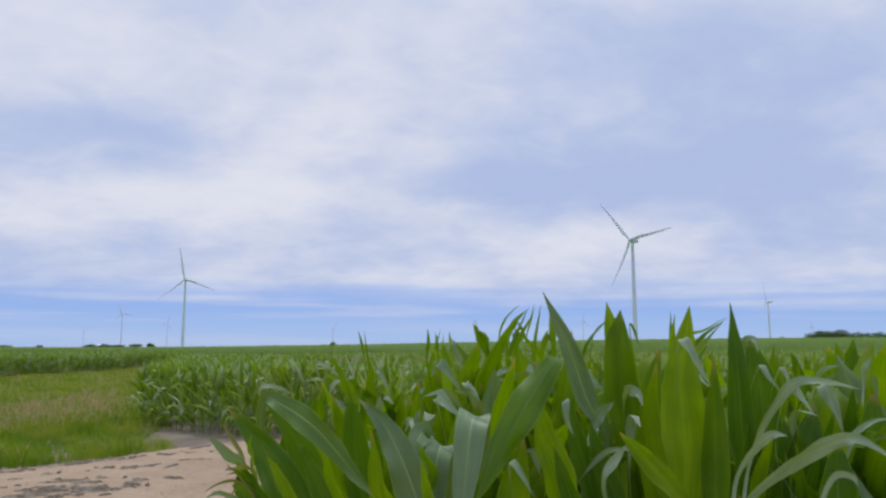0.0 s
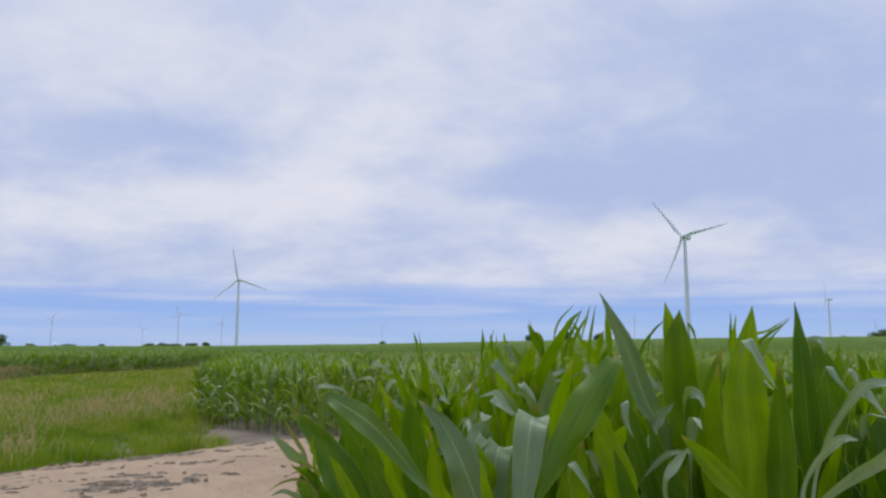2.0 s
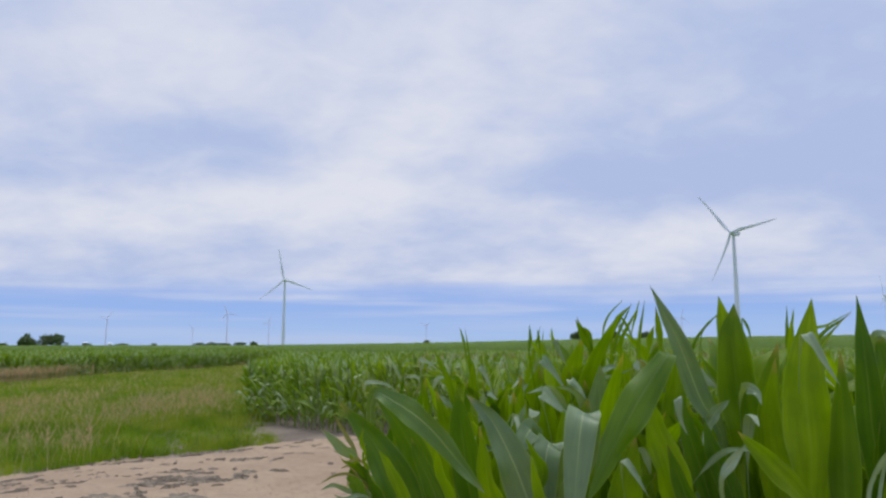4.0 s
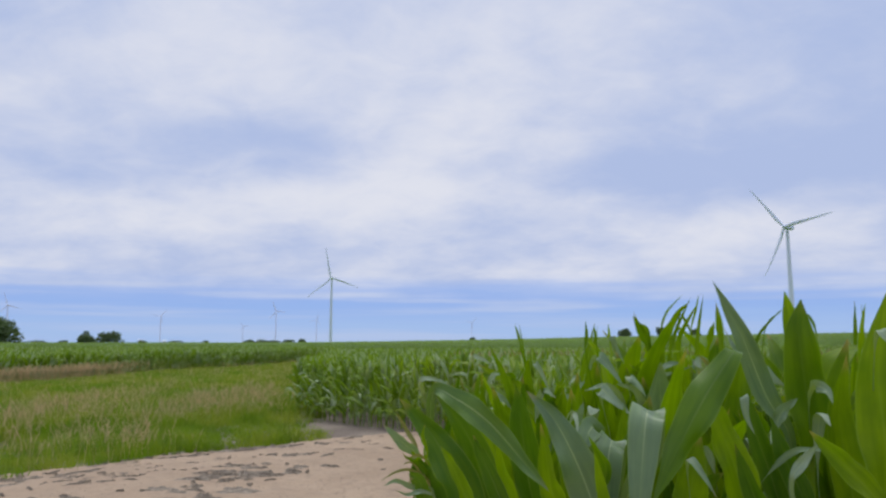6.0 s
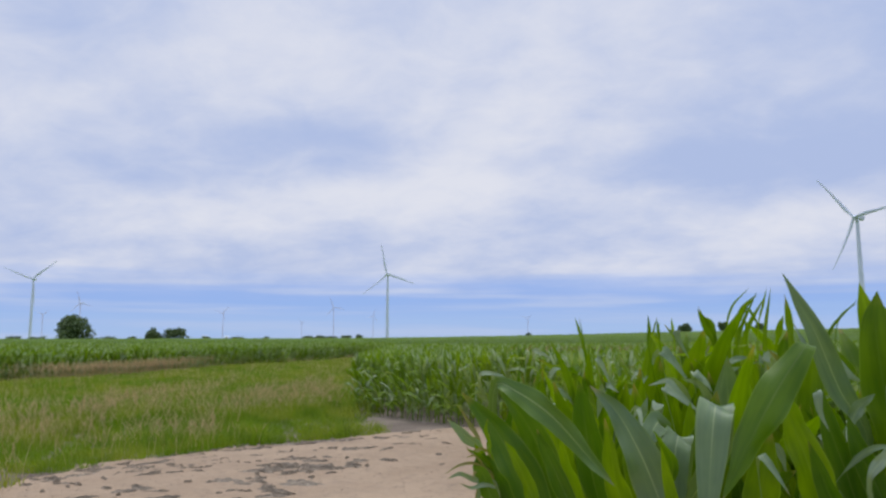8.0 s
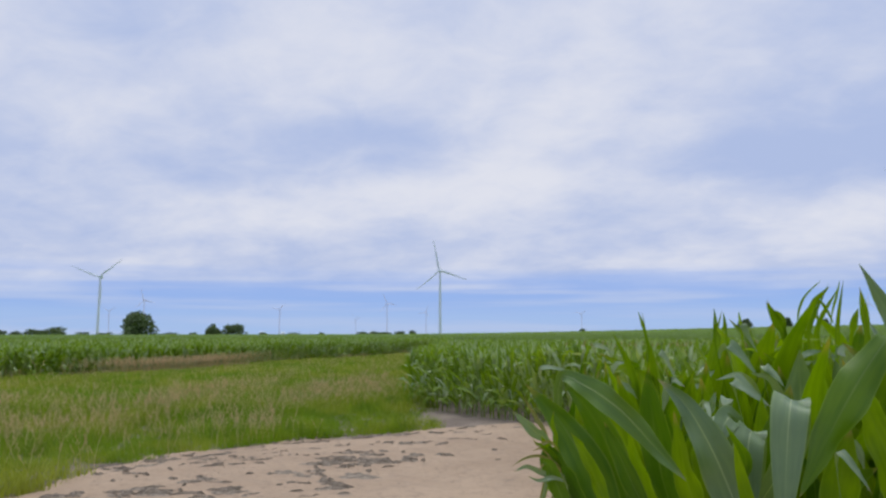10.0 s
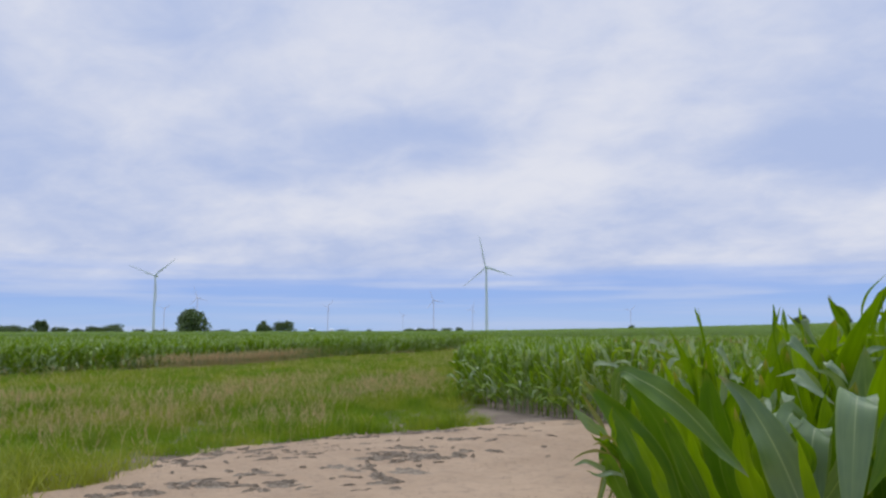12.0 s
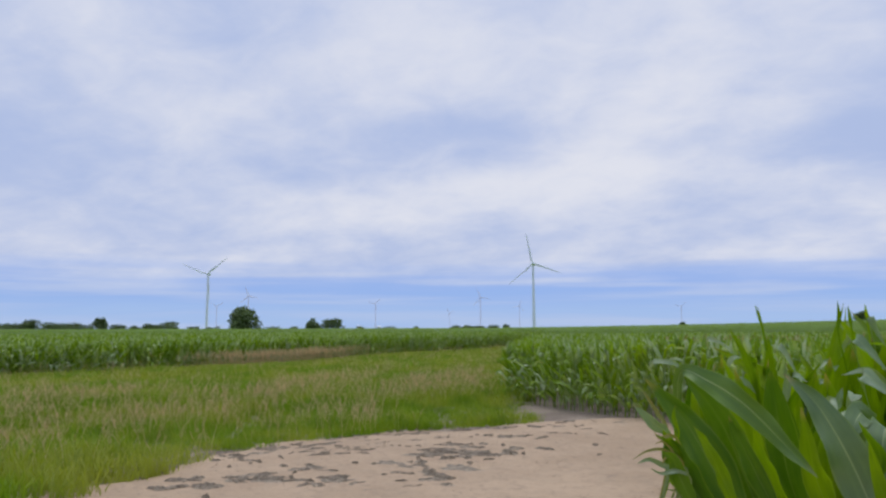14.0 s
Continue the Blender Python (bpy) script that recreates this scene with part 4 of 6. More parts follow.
hero_leaf(rim, [(-0.222, 2.689, 1.497), (-0.198, 2.670, 1.530), (-0.182, 2.655, 1.515)], 0.024, 0, pale_sheen_leaf)
hero_leaf(rim, [(-0.119, 2.658, 1.403), (-0.139, 2.488, 1.603), (-0.122, 2.498, 1.560), (-0.098, 2.511, 1.509)], 0.026, 0, pale_sheen_leaf, "hook")
hero_leaf(rim, [(-0.015, 2.470, 1.135), (-0.017, 2.446, 1.305), (-0.043, 2.416, 1.475)], 0.088, 4, corn_leaf)
hero_leaf(rim, [(-0.135, 2.541, 1.137), (-0.090, 2.529, 1.315), (-0.089, 2.505, 1.492)], 0.081, 14, corn_leaf)
hero_leaf(rim, [(-0.193, 2.602, 1.140), (-0.187, 2.579, 1.323), (-0.192, 2.553, 1.506)], 0.085, 13, corn_leaf)
hero_leaf(rim, [(-0.103, 2.585, 1.139), (-0.092, 2.564, 1.319), (-0.094, 2.539, 1.499)], 0.091, 29, corn_leaf)
hero_leaf(rim, [(-0.224, 2.684, 1.145), (-0.251, 2.651, 1.334), (-0.195, 2.641, 1.524)], 0.090, -17, corn_leaf)
hero_leaf(rim, [(-0.105, 2.564, 1.138), (-0.117, 2.536, 1.316), (-0.129, 2.509, 1.495)], 0.094, -27, corn_leaf)
hero_leaf(rim, [(-0.224, 2.472, 1.556), (-0.219, 2.467, 1.603), (-0.221, 2.459, 1.654)], 0.015, 0, corn_leaf)
hero_leaf(rim, [(-0.188, 2.480, 1.566), (-0.190, 2.475, 1.601), (-0.194, 2.468, 1.639)], 0.013, 0, corn_leaf)
hero_leaf(rim, [(-0.016, 2.528, 1.547), (-0.040, 2.513, 1.616), (-0.067, 2.498, 1.671)], 0.034, 0, corn_leaf)
hero_leaf(rim, [(-0.143, 2.491, 1.575), (-0.146, 2.485, 1.613), (-0.148, 2.480, 1.643)], 0.011, 0, corn_leaf)
hero_leaf(rim, [(-0.015, 2.522, 1.594), (-0.030, 2.513, 1.631), (-0.049, 2.506, 1.646)], 0.019, 0, corn_leaf)
rim = hero_plant(-0.10, 2.81)
hero_leaf(rim, [(-0.081, 2.726, 1.145), (-0.090, 2.698, 1.335), (-0.055, 2.681, 1.525)], 0.082, -23, corn_leaf)
hero_leaf(rim, [(-0.090, 2.751, 1.147), (-0.083, 2.728, 1.339), (-0.090, 2.700, 1.530)], 0.077, 10, corn_leaf)
hero_leaf(rim, [(-0.130, 2.810, 1.152), (-0.103, 2.791, 1.349), (-0.073, 2.772, 1.545)], 0.080, -6, corn_leaf)
rim = hero_plant(-0.36, 2.08)
hero_leaf(rim, [(-0.261, 2.095, 1.062), (-0.313, 2.026, 1.238), (-0.325, 1.973, 1.379)], 0.046, -33, shaded_leaf)
hero_leaf(rim, [(-0.333, 2.079, 1.063), (-0.286, 2.036, 1.239), (-0.275, 1.989, 1.380)], 0.036, -53, shaded_leaf, "taper")
hero_leaf(rim, [(-0.343, 2.027, 1.055), (-0.288, 1.987, 1.227), (-0.234, 1.952, 1.365)], 0.055, -14, corn_leaf)
hero_leaf(rim, [(-0.382, 1.992, 1.052), (-0.357, 1.944, 1.222), (-0.329, 1.902, 1.358)], 0.055, 29, corn_leaf, "taper")
hero_leaf(rim, [(-0.317, 2.052, 1.058), (-0.244, 2.016, 1.232), (-0.228, 1.971, 1.371)], 0.034, -33, shaded_leaf, "taper")
hero_leaf(rim, [(-0.444, 1.889, 1.041), (-0.410, 1.844, 1.205), (-0.352, 1.811, 1.336)], 0.061, -37, corn_leaf, "taper")
hero_leaf(rim, [(-0.458, 1.994, 1.055), (-0.427, 1.948, 1.227), (-0.349, 1.918, 1.365)], 0.071, -51, corn_leaf, "taper")
hero_leaf(rim, [(-0.368, 2.081, 1.065), (-0.316, 2.039, 1.242), (-0.343, 1.982, 1.384)], 0.050, -29, corn_leaf)
rim = hero_plant(-0.35, 2.30)
hero_leaf(rim, [(-0.297, 2.266, 1.390), (-0.271, 2.269, 1.416), (-0.239, 2.277, 1.419)], 0.019, 0, pale_sheen_leaf)
hero_leaf(rim, [(-0.473, 2.274, 1.134), (-0.454, 2.257, 1.299), (-0.431, 2.241, 1.464)], 0.070, 7, corn_leaf)
hero_leaf(rim, [(-0.250, 2.307, 1.134), (-0.248, 2.285, 1.297), (-0.233, 2.267, 1.460)], 0.076, -9, corn_leaf)
hero_leaf(rim, [(-0.269, 2.281, 1.134), (-0.286, 2.255, 1.296), (-0.277, 2.235, 1.457)], 0.065, -5, corn_leaf)
hero_leaf(rim, [(-0.440, 2.202, 1.135), (-0.440, 2.180, 1.294), (-0.480, 2.148, 1.453)], 0.072, 23, corn_leaf)
hero_leaf(rim, [(-0.312, 2.114, 1.068), (-0.287, 2.065, 1.247), (-0.240, 2.027, 1.389)], 0.072, 0, shaded_leaf, "taper")
hero_leaf(rim, [(-0.311, 2.333, 1.119), (-0.290, 2.280, 1.314), (-0.352, 2.212, 1.471)], 0.048, 12, shaded_leaf)
hero_leaf(rim, [(-0.302, 2.269, 1.101), (-0.265, 2.222, 1.292), (-0.247, 2.175, 1.444)], 0.036, -66, corn_leaf)
hero_leaf(rim, [(-0.424, 2.140, 1.079), (-0.402, 2.089, 1.262), (-0.381, 2.044, 1.408)], 0.051, -10, corn_leaf, "taper")
hero_leaf(rim, [(-0.342, 2.332, 1.121), (-0.362, 2.269, 1.317), (-0.263, 2.242, 1.474)], 0.039, -32, corn_leaf)
hero_leaf(rim, [(-0.408, 2.135, 1.077), (-0.376, 2.088, 1.259), (-0.378, 2.036, 1.405)], 0.056, 22, corn_leaf)
hero_leaf(rim, [(-0.420, 2.353, 1.133), (-0.463, 2.283, 1.332), (-0.528, 2.213, 1.492)], 0.065, 60, corn_leaf)
rim = hero_plant(-0.35, 2.57)
hero_leaf(rim, [(-0.367, 2.604, 1.313), (-0.387, 2.434, 1.513), (-0.364, 2.424, 1.478), (-0.338, 2.419, 1.413)], 0.024, 0, pale_sheen_leaf, "hook")
hero_leaf(rim, [(-0.274, 2.480, 1.399), (-0.250, 2.481, 1.436), (-0.228, 2.484, 1.455)], 0.021, 0, pale_sheen_leaf)
hero_leaf(rim, [(-0.432, 2.652, 1.146), (-0.444, 2.623, 1.338), (-0.437, 2.599, 1.529)], 0.077, -1, corn_leaf)
hero_leaf(rim, [(-0.350, 2.484, 1.137), (-0.357, 2.458, 1.315), (-0.360, 2.433, 1.492)], 0.064, 1, corn_leaf)
hero_leaf(rim, [(-0.266, 2.458, 1.136), (-0.275, 2.432, 1.310), (-0.248, 2.415, 1.484)], 0.092, -21, corn_leaf)
hero_leaf(rim, [(-0.434, 2.414, 1.571), (-0.440, 2.408, 1.605), (-0.450, 2.400, 1.644)], 0.011, 0, corn_leaf)
rim = hero_plant(-0.55, 2.02)
hero_leaf(rim, [(-0.611, 1.903, 1.048), (-0.522, 1.873, 1.216), (-0.506, 1.827, 1.351)], 0.056, 39, shaded_leaf)
hero_leaf(rim, [(-0.492, 2.033, 1.062), (-0.491, 1.978, 1.238), (-0.496, 1.927, 1.379)], 0.052, 9, corn_leaf)
rim = hero_plant(-0.57, 2.31)
hero_leaf(rim, [(-0.464, 2.383, 1.217), (-0.484, 2.213, 1.417), (-0.457, 2.221, 1.407), (-0.435, 2.231, 1.376)], 0.028, 0, pale_sheen_leaf, "hook")
hero_leaf(rim, [(-0.676, 2.285, 1.133), (-0.628, 2.240, 1.333), (-0.592, 2.196, 1.492)], 0.049, -43, shaded_leaf)
hero_leaf(rim, [(-0.492, 2.308, 1.125), (-0.418, 2.270, 1.323), (-0.398, 2.223, 1.481)], 0.059, -54, shaded_leaf)
hero_leaf(rim, [(-0.649, 2.203, 1.108), (-0.566, 2.167, 1.300), (-0.516, 2.129, 1.454)], 0.075, -60, corn_leaf)
hero_leaf(rim, [(-0.636, 2.216, 1.110), (-0.595, 2.169, 1.304), (-0.590, 2.119, 1.458)], 0.054, 9, corn_leaf, "taper")
hero_leaf(rim, [(-0.601, 2.258, 1.119), (-0.528, 2.220, 1.315), (-0.463, 2.185, 1.472)], 0.041, 69, shaded_leaf, "taper")
hero_leaf(rim, [(-0.499, 2.285, 1.119), (-0.557, 2.211, 1.315), (-0.577, 2.154, 1.472)], 0.041, -31, shaded_leaf, "taper")
hero_leaf(rim, [(-0.578, 2.291, 1.127), (-0.529, 2.246, 1.325), (-0.522, 2.195, 1.483)], 0.051, 20, corn_leaf, "taper")
hero_leaf(rim, [(-0.500, 2.199, 1.097), (-0.500, 2.142, 1.286), (-0.480, 2.096, 1.437)], 0.047, 23, shaded_leaf)
hero_leaf(rim, [(-0.625, 2.245, 1.117), (-0.586, 2.197, 1.313), (-0.532, 2.159, 1.469)], 0.067, 18, shaded_leaf, "taper")
hero_leaf(rim, [(-0.549, 2.182, 1.096), (-0.539, 2.128, 1.285), (-0.581, 2.065, 1.436)], 0.069, 6, corn_leaf)
rim = hero_plant(-0.58, 2.62)
hero_leaf(rim, [(-0.611, 2.746, 1.330), (-0.631, 2.576, 1.530), (-0.592, 2.561, 1.522), (-0.551, 2.549, 1.495)], 0.022, 0, pale_sheen_leaf, "hook")
hero_leaf(rim, [(-0.547, 2.403, 1.425), (-0.523, 2.403, 1.474), (-0.501, 2.409, 1.477)], 0.019, 0, pale_sheen_leaf)
rim = hero_plant(-0.77, 2.66)
hero_leaf(rim, [(-0.773, 2.609, 1.250), (-0.793, 2.439, 1.450), (-0.725, 2.431, 1.453), (-0.662, 2.426, 1.422)], 0.021, 0, pale_sheen_leaf, "hook")
rim = hero_plant(0.12, 2.11)
hero_leaf(rim, [(0.140, 2.073, 1.044), (0.094, 2.007, 1.210), (0.068, 1.951, 1.343)], 0.050, -64, corn_leaf)
hero_leaf(rim, [(0.091, 2.056, 1.044), (0.070, 1.997, 1.209), (0.048, 1.942, 1.342)], 0.061, -53, corn_leaf, "taper")
hero_leaf(rim, [(0.168, 2.058, 1.042), (0.172, 2.005, 1.206), (0.181, 1.959, 1.337)], 0.059, -67, shaded_leaf, "taper")
hero_leaf(rim, [(0.052, 2.060, 1.045), (0.039, 2.003, 1.212), (-0.049, 1.930, 1.346)], 0.046, -10, corn_leaf, "taper")
hero_leaf(rim, [(0.159, 2.054, 1.042), (0.152, 1.998, 1.206), (0.189, 1.959, 1.337)], 0.070, -39, shaded_leaf)
rim = hero_plant(0.10, 2.36)
hero_leaf(rim, [(0.008, 2.334, 1.490), (0.036, 2.338, 1.515), (0.073, 2.347, 1.521)], 0.021, 0, pale_sheen_leaf)
hero_leaf(rim, [(0.128, 2.370, 1.455), (0.133, 2.342, 1.521), (0.106, 2.315, 1.515)], 0.041, 0, pale_sheen_leaf, "hang")
hero_leaf(rim, [(0.186, 2.304, 1.136), (0.222, 2.293, 1.290), (0.230, 2.274, 1.445)], 0.087, -2, corn_leaf)
hero_leaf(rim, [(0.053, 2.318, 1.135), (0.099, 2.309, 1.293), (0.117, 2.293, 1.451)], 0.092, 0, corn_leaf)
hero_leaf(rim, [(0.222, 2.285, 1.074), (0.236, 2.233, 1.254), (0.206, 2.174, 1.399)], 0.056, -58, corn_leaf)
hero_leaf(rim, [(0.033, 2.375, 1.105), (0.098, 2.335, 1.297), (0.063, 2.274, 1.451)], 0.041, 18, corn_leaf, "taper")
hero_leaf(rim, [(0.053, 2.357, 1.099), (0.022, 2.291, 1.289), (0.003, 2.235, 1.441)], 0.062, -27, shaded_leaf)
hero_leaf(rim, [(0.029, 2.196, 1.067), (0.016, 2.138, 1.244), (-0.004, 2.082, 1.387)], 0.062, 19, corn_leaf)
hero_leaf(rim, [(0.186, 2.283, 1.075), (0.141, 2.216, 1.257), (0.186, 2.177, 1.402)], 0.048, -10, corn_leaf)
rim = hero_plant(0.11, 2.60)
hero_leaf(rim, [(0.185, 2.478, 1.134), (0.200, 2.460, 1.301), (0.211, 2.440, 1.468)], 0.069, 0, corn_leaf)
hero_leaf(rim, [(0.011, 2.650, 1.140), (0.058, 2.638, 1.323), (0.052, 2.612, 1.505)], 0.080, -5, corn_leaf)
hero_leaf(rim, [(0.158, 2.476, 1.134), (0.186, 2.461, 1.302), (0.159, 2.431, 1.469)], 0.081, 9, corn_leaf)
hero_leaf(rim, [(0.022, 2.532, 1.594), (0.039, 2.525, 1.676), (0.096, 2.532, 1.740)], 0.009, 0, corn_leaf)
hero_leaf(rim, [(0.051, 2.540, 1.594), (0.072, 2.535, 1.669), (0.119, 2.541, 1.718)], 0.023, 0, corn_leaf)
hero_leaf(rim, [(0.118, 2.555, 1.613), (0.137, 2.549, 1.691), (0.149, 2.546, 1.740)], 0.009, 0, corn_leaf)
hero_leaf(rim, [(0.085, 2.538, 1.676), (0.106, 2.547, 1.646), (0.128, 2.560, 1.594)], 0.011, 0, corn_leaf)
hero_leaf(rim, [(0.215, 2.588, 1.556), (0.212, 2.576, 1.641), (0.203, 2.564, 1.714)], 0.028, 0, corn_leaf)
hero_leaf(rim, [(0.171, 2.577, 1.556), (0.183, 2.573, 1.609), (0.196, 2.571, 1.650)], 0.026, 0, corn_leaf)
rim = hero_plant(0.13, 2.90)
hero_leaf(rim, [(0.066, 2.854, 1.151), (0.104, 2.838, 1.348), (0.112, 2.813, 1.544)], 0.072, 3, corn_leaf)
hero_leaf(rim, [(0.197, 2.855, 1.149), (0.216, 2.834, 1.343), (0.220, 2.809, 1.536)], 0.064, 9, corn_leaf)
rim = hero_plant(0.39, 2.29)
hero_leaf(rim, [(0.331, 2.292, 1.137), (0.324, 2.270, 1.288), (0.345, 2.256, 1.439)], 0.073, -29, corn_leaf)
hero_leaf(rim, [(0.463, 2.293, 1.138), (0.467, 2.274, 1.287), (0.479, 2.258, 1.435)], 0.065, 5, corn_leaf)
hero_leaf(rim, [(0.447, 2.258, 1.058), (0.441, 2.201, 1.232), (0.467, 2.158, 1.371)], 0.039, -36, corn_leaf)
hero_leaf(rim, [(0.386, 2.278, 1.064), (0.327, 2.208, 1.241), (0.244, 2.135, 1.383)], 0.049, -32, corn_leaf, "taper")
hero_leaf(rim, [(0.322, 2.292, 1.070), (0.274, 2.224, 1.249), (0.189, 2.151, 1.393)], 0.060, -27, shaded_leaf, "taper")
hero_leaf(rim, [(0.401, 2.161, 1.046), (0.405, 2.108, 1.214), (0.410, 2.060, 1.348)], 0.067, 67, corn_leaf)
hero_leaf(rim, [(0.302, 2.268, 1.067), (0.268, 2.204, 1.244), (0.232, 2.144, 1.387)], 0.054, 26, corn_leaf)
hero_leaf(rim, [(0.419, 2.389, 1.084), (0.330, 2.309, 1.269), (0.249, 2.237, 1.417)], 0.061, 45, corn_leaf)
hero_leaf(rim, [(0.403, 2.170, 1.047), (0.390, 2.112, 1.215), (0.322, 2.045, 1.350)], 0.040, 11, corn_leaf, "taper")
hero_leaf(rim, [(0.471, 2.127, 1.041), (0.526, 2.089, 1.204), (0.513, 2.036, 1.335)], 0.069, 61, shaded_leaf)
hero_leaf(rim, [(0.395, 2.154, 1.046), (0.416, 2.106, 1.213), (0.491, 2.077, 1.346)], 0.034, 51, corn_leaf)
rim = hero_plant(0.33, 2.58)
hero_leaf(rim, [(0.284, 2.505, 1.134), (0.257, 2.476, 1.301), (0.244, 2.450, 1.468)], 0.086, 0, corn_leaf)
hero_leaf(rim, [(0.262, 2.414, 1.134), (0.243, 2.388, 1.295), (0.260, 2.371, 1.456)], 0.070, -18, corn_leaf)
hero_leaf(rim, [(0.382, 2.518, 1.119), (0.391, 2.462, 1.315), (0.426, 2.419, 1.471)], 0.035, 46, corn_leaf, "taper")
hero_leaf(rim, [(0.247, 2.557, 1.141), (0.231, 2.494, 1.343), (0.105, 2.408, 1.504)], 0.048, 22, corn_leaf)
hero_leaf(rim, [(0.408, 2.588, 1.138), (0.457, 2.543, 1.338), (0.418, 2.480, 1.499)], 0.040, -6, corn_leaf)
hero_leaf(rim, [(0.346, 2.532, 1.126), (0.330, 2.469, 1.323), (0.302, 2.409, 1.481)], 0.057, -61, shaded_leaf, "taper")
hero_leaf(rim, [(0.355, 2.619, 1.609), (0.375, 2.618, 1.654), (0.420, 2.625, 1.690)], 0.008, 0, corn_leaf)
rim = hero_plant(0.35, 2.88)
hero_leaf(rim, [(0.400, 2.891, 1.148), (0.388, 2.861, 1.340), (0.390, 2.836, 1.532)], 0.085, -7, corn_leaf)
hero_leaf(rim, [(0.299, 2.771, 1.142), (0.333, 2.755, 1.328), (0.375, 2.741, 1.514)], 0.068, -13, corn_leaf)
rim = hero_plant(0.69, 2.07)
hero_leaf(rim, [(0.686, 2.016, 1.082), (0.682, 1.962, 1.249), (0.711, 1.915, 1.383)], 0.044, 32, corn_leaf)
rim = hero_plant(0.54, 2.43)
hero_leaf(rim, [(0.495, 2.399, 1.136), (0.477, 2.373, 1.291), (0.472, 2.351, 1.446)], 0.092, -5, corn_leaf)
hero_leaf(rim, [(0.558, 2.381, 1.075), (0.572, 2.329, 1.256), (0.564, 2.276, 1.401)], 0.065, -65, shaded_leaf, "taper")
hero_leaf(rim, [(0.563, 2.347, 1.068), (0.520, 2.280, 1.247), (0.483, 2.220, 1.390)], 0.064, 19, corn_leaf, "taper")
rim = hero_plant(0.57, 2.59)
hero_leaf(rim, [(0.614, 2.500, 1.135), (0.604, 2.476, 1.295), (0.641, 2.465, 1.455)], 0.066, -18, corn_leaf)
hero_leaf(rim, [(0.543, 2.439, 1.135), (0.561, 2.422, 1.292), (0.567, 2.402, 1.450)], 0.071, -1, corn_leaf)
hero_leaf(rim, [(0.588, 2.667, 1.136), (0.547, 2.633, 1.308), (0.547, 2.610, 1.481)], 0.088, 11, corn_leaf)
hero_leaf(rim, [(0.513, 2.589, 1.135), (0.511, 2.566, 1.303), (0.495, 2.539, 1.472)], 0.087, -25, corn_leaf)
hero_leaf(rim, [(0.581, 2.586, 1.123), (0.586, 2.529, 1.320), (0.502, 2.454, 1.478)], 0.046, -53, corn_leaf)
hero_leaf(rim, [(0.515, 2.556, 1.120), (0.514, 2.498, 1.316), (0.434, 2.424, 1.472)], 0.050, -22, shaded_leaf)
hero_leaf(rim, [(0.564, 2.447, 1.089), (0.554, 2.388, 1.275), (0.549, 2.335, 1.424)], 0.063, 40, corn_leaf, "taper")
hero_leaf(rim, [(0.668, 2.578, 1.115), (0.678, 2.523, 1.309), (0.657, 2.465, 1.465)], 0.034, 40, corn_leaf, "taper")
hero_leaf(rim, [(0.594, 2.425, 1.082), (0.546, 2.356, 1.266), (0.500, 2.292, 1.413)], 0.074, -44, corn_leaf)
hero_leaf(rim, [(0.497, 2.647, 1.676), (0.517, 2.657, 1.643), (0.529, 2.667, 1.594)], 0.011, 0, corn_leaf)
rim = hero_plant(0.63, 2.89)
hero_leaf(rim, [(0.716, 2.909, 1.144), (0.731, 2.888, 1.331), (0.749, 2.867, 1.519)], 0.078, 16, corn_leaf)
hero_leaf(rim, [(0.504, 2.751, 1.139), (0.508, 2.728, 1.319), (0.539, 2.712, 1.500)], 0.091, -6, corn_leaf)
hero_leaf(rim, [(0.657, 2.965, 1.148), (0.697, 2.950, 1.341), (0.713, 2.928, 1.534)], 0.083, 6, corn_leaf)
hero_leaf(rim, [(0.594, 2.924, 1.146), (0.573, 2.893, 1.338), (0.589, 2.871, 1.529)], 0.086, -11, corn_leaf)
hero_leaf(rim, [(0.553, 2.737, 1.138), (0.583, 2.721, 1.316), (0.597, 2.700, 1.495)], 0.079, 6, corn_leaf)
hero_leaf(rim, [(0.708, 2.880, 1.142), (0.680, 2.847, 1.328), (0.666, 2.819, 1.514)], 0.085, 7, corn_leaf)
hero_leaf(rim, [(0.647, 2.708, 1.519), (0.651, 2.694, 1.631), (0.652, 2.682, 1.723)], 0.015, 0, corn_leaf)
rim = hero_plant(0.85, 3.22)
hero_leaf(rim, [(0.850, 3.168, 1.160), (0.833, 3.135, 1.364), (0.797, 3.098, 1.568)], 0.065, -6, corn_leaf)
rim = hero_plant(0.82, 2.06)
hero_leaf(rim, [(0.798, 2.076, 1.096), (0.664, 2.013, 1.266), (0.664, 1.963, 1.403)], 0.058, -63, corn_leaf, "taper")
hero_leaf(rim, [(0.801, 2.017, 1.081), (0.878, 1.969, 1.247), (0.879, 1.921, 1.380)], 0.069, 17, corn_leaf, "taper")
hero_leaf(rim, [(0.911, 2.036, 1.084), (0.944, 1.985, 1.251), (0.945, 1.936, 1.384)], 0.066, -47, corn_leaf, "taper")
hero_leaf(rim, [(0.740, 1.917, 1.062), (0.723, 1.864, 1.220), (0.695, 1.814, 1.347)], 0.052, -39, shaded_leaf)
hero_leaf(rim, [(0.791, 1.962, 1.069), (0.768, 1.908, 1.231), (0.739, 1.858, 1.361)], 0.042, 33, shaded_leaf, "taper")
hero_leaf(rim, [(0.767, 1.984, 1.074), (0.794, 1.933, 1.238), (0.811, 1.886, 1.369)], 0.045, 26, shaded_leaf, "taper")
hero_leaf(rim, [(0.828, 2.045, 1.087), (0.807, 1.990, 1.255), (0.778, 1.939, 1.390)], 0.054, 48, shaded_leaf, "taper")
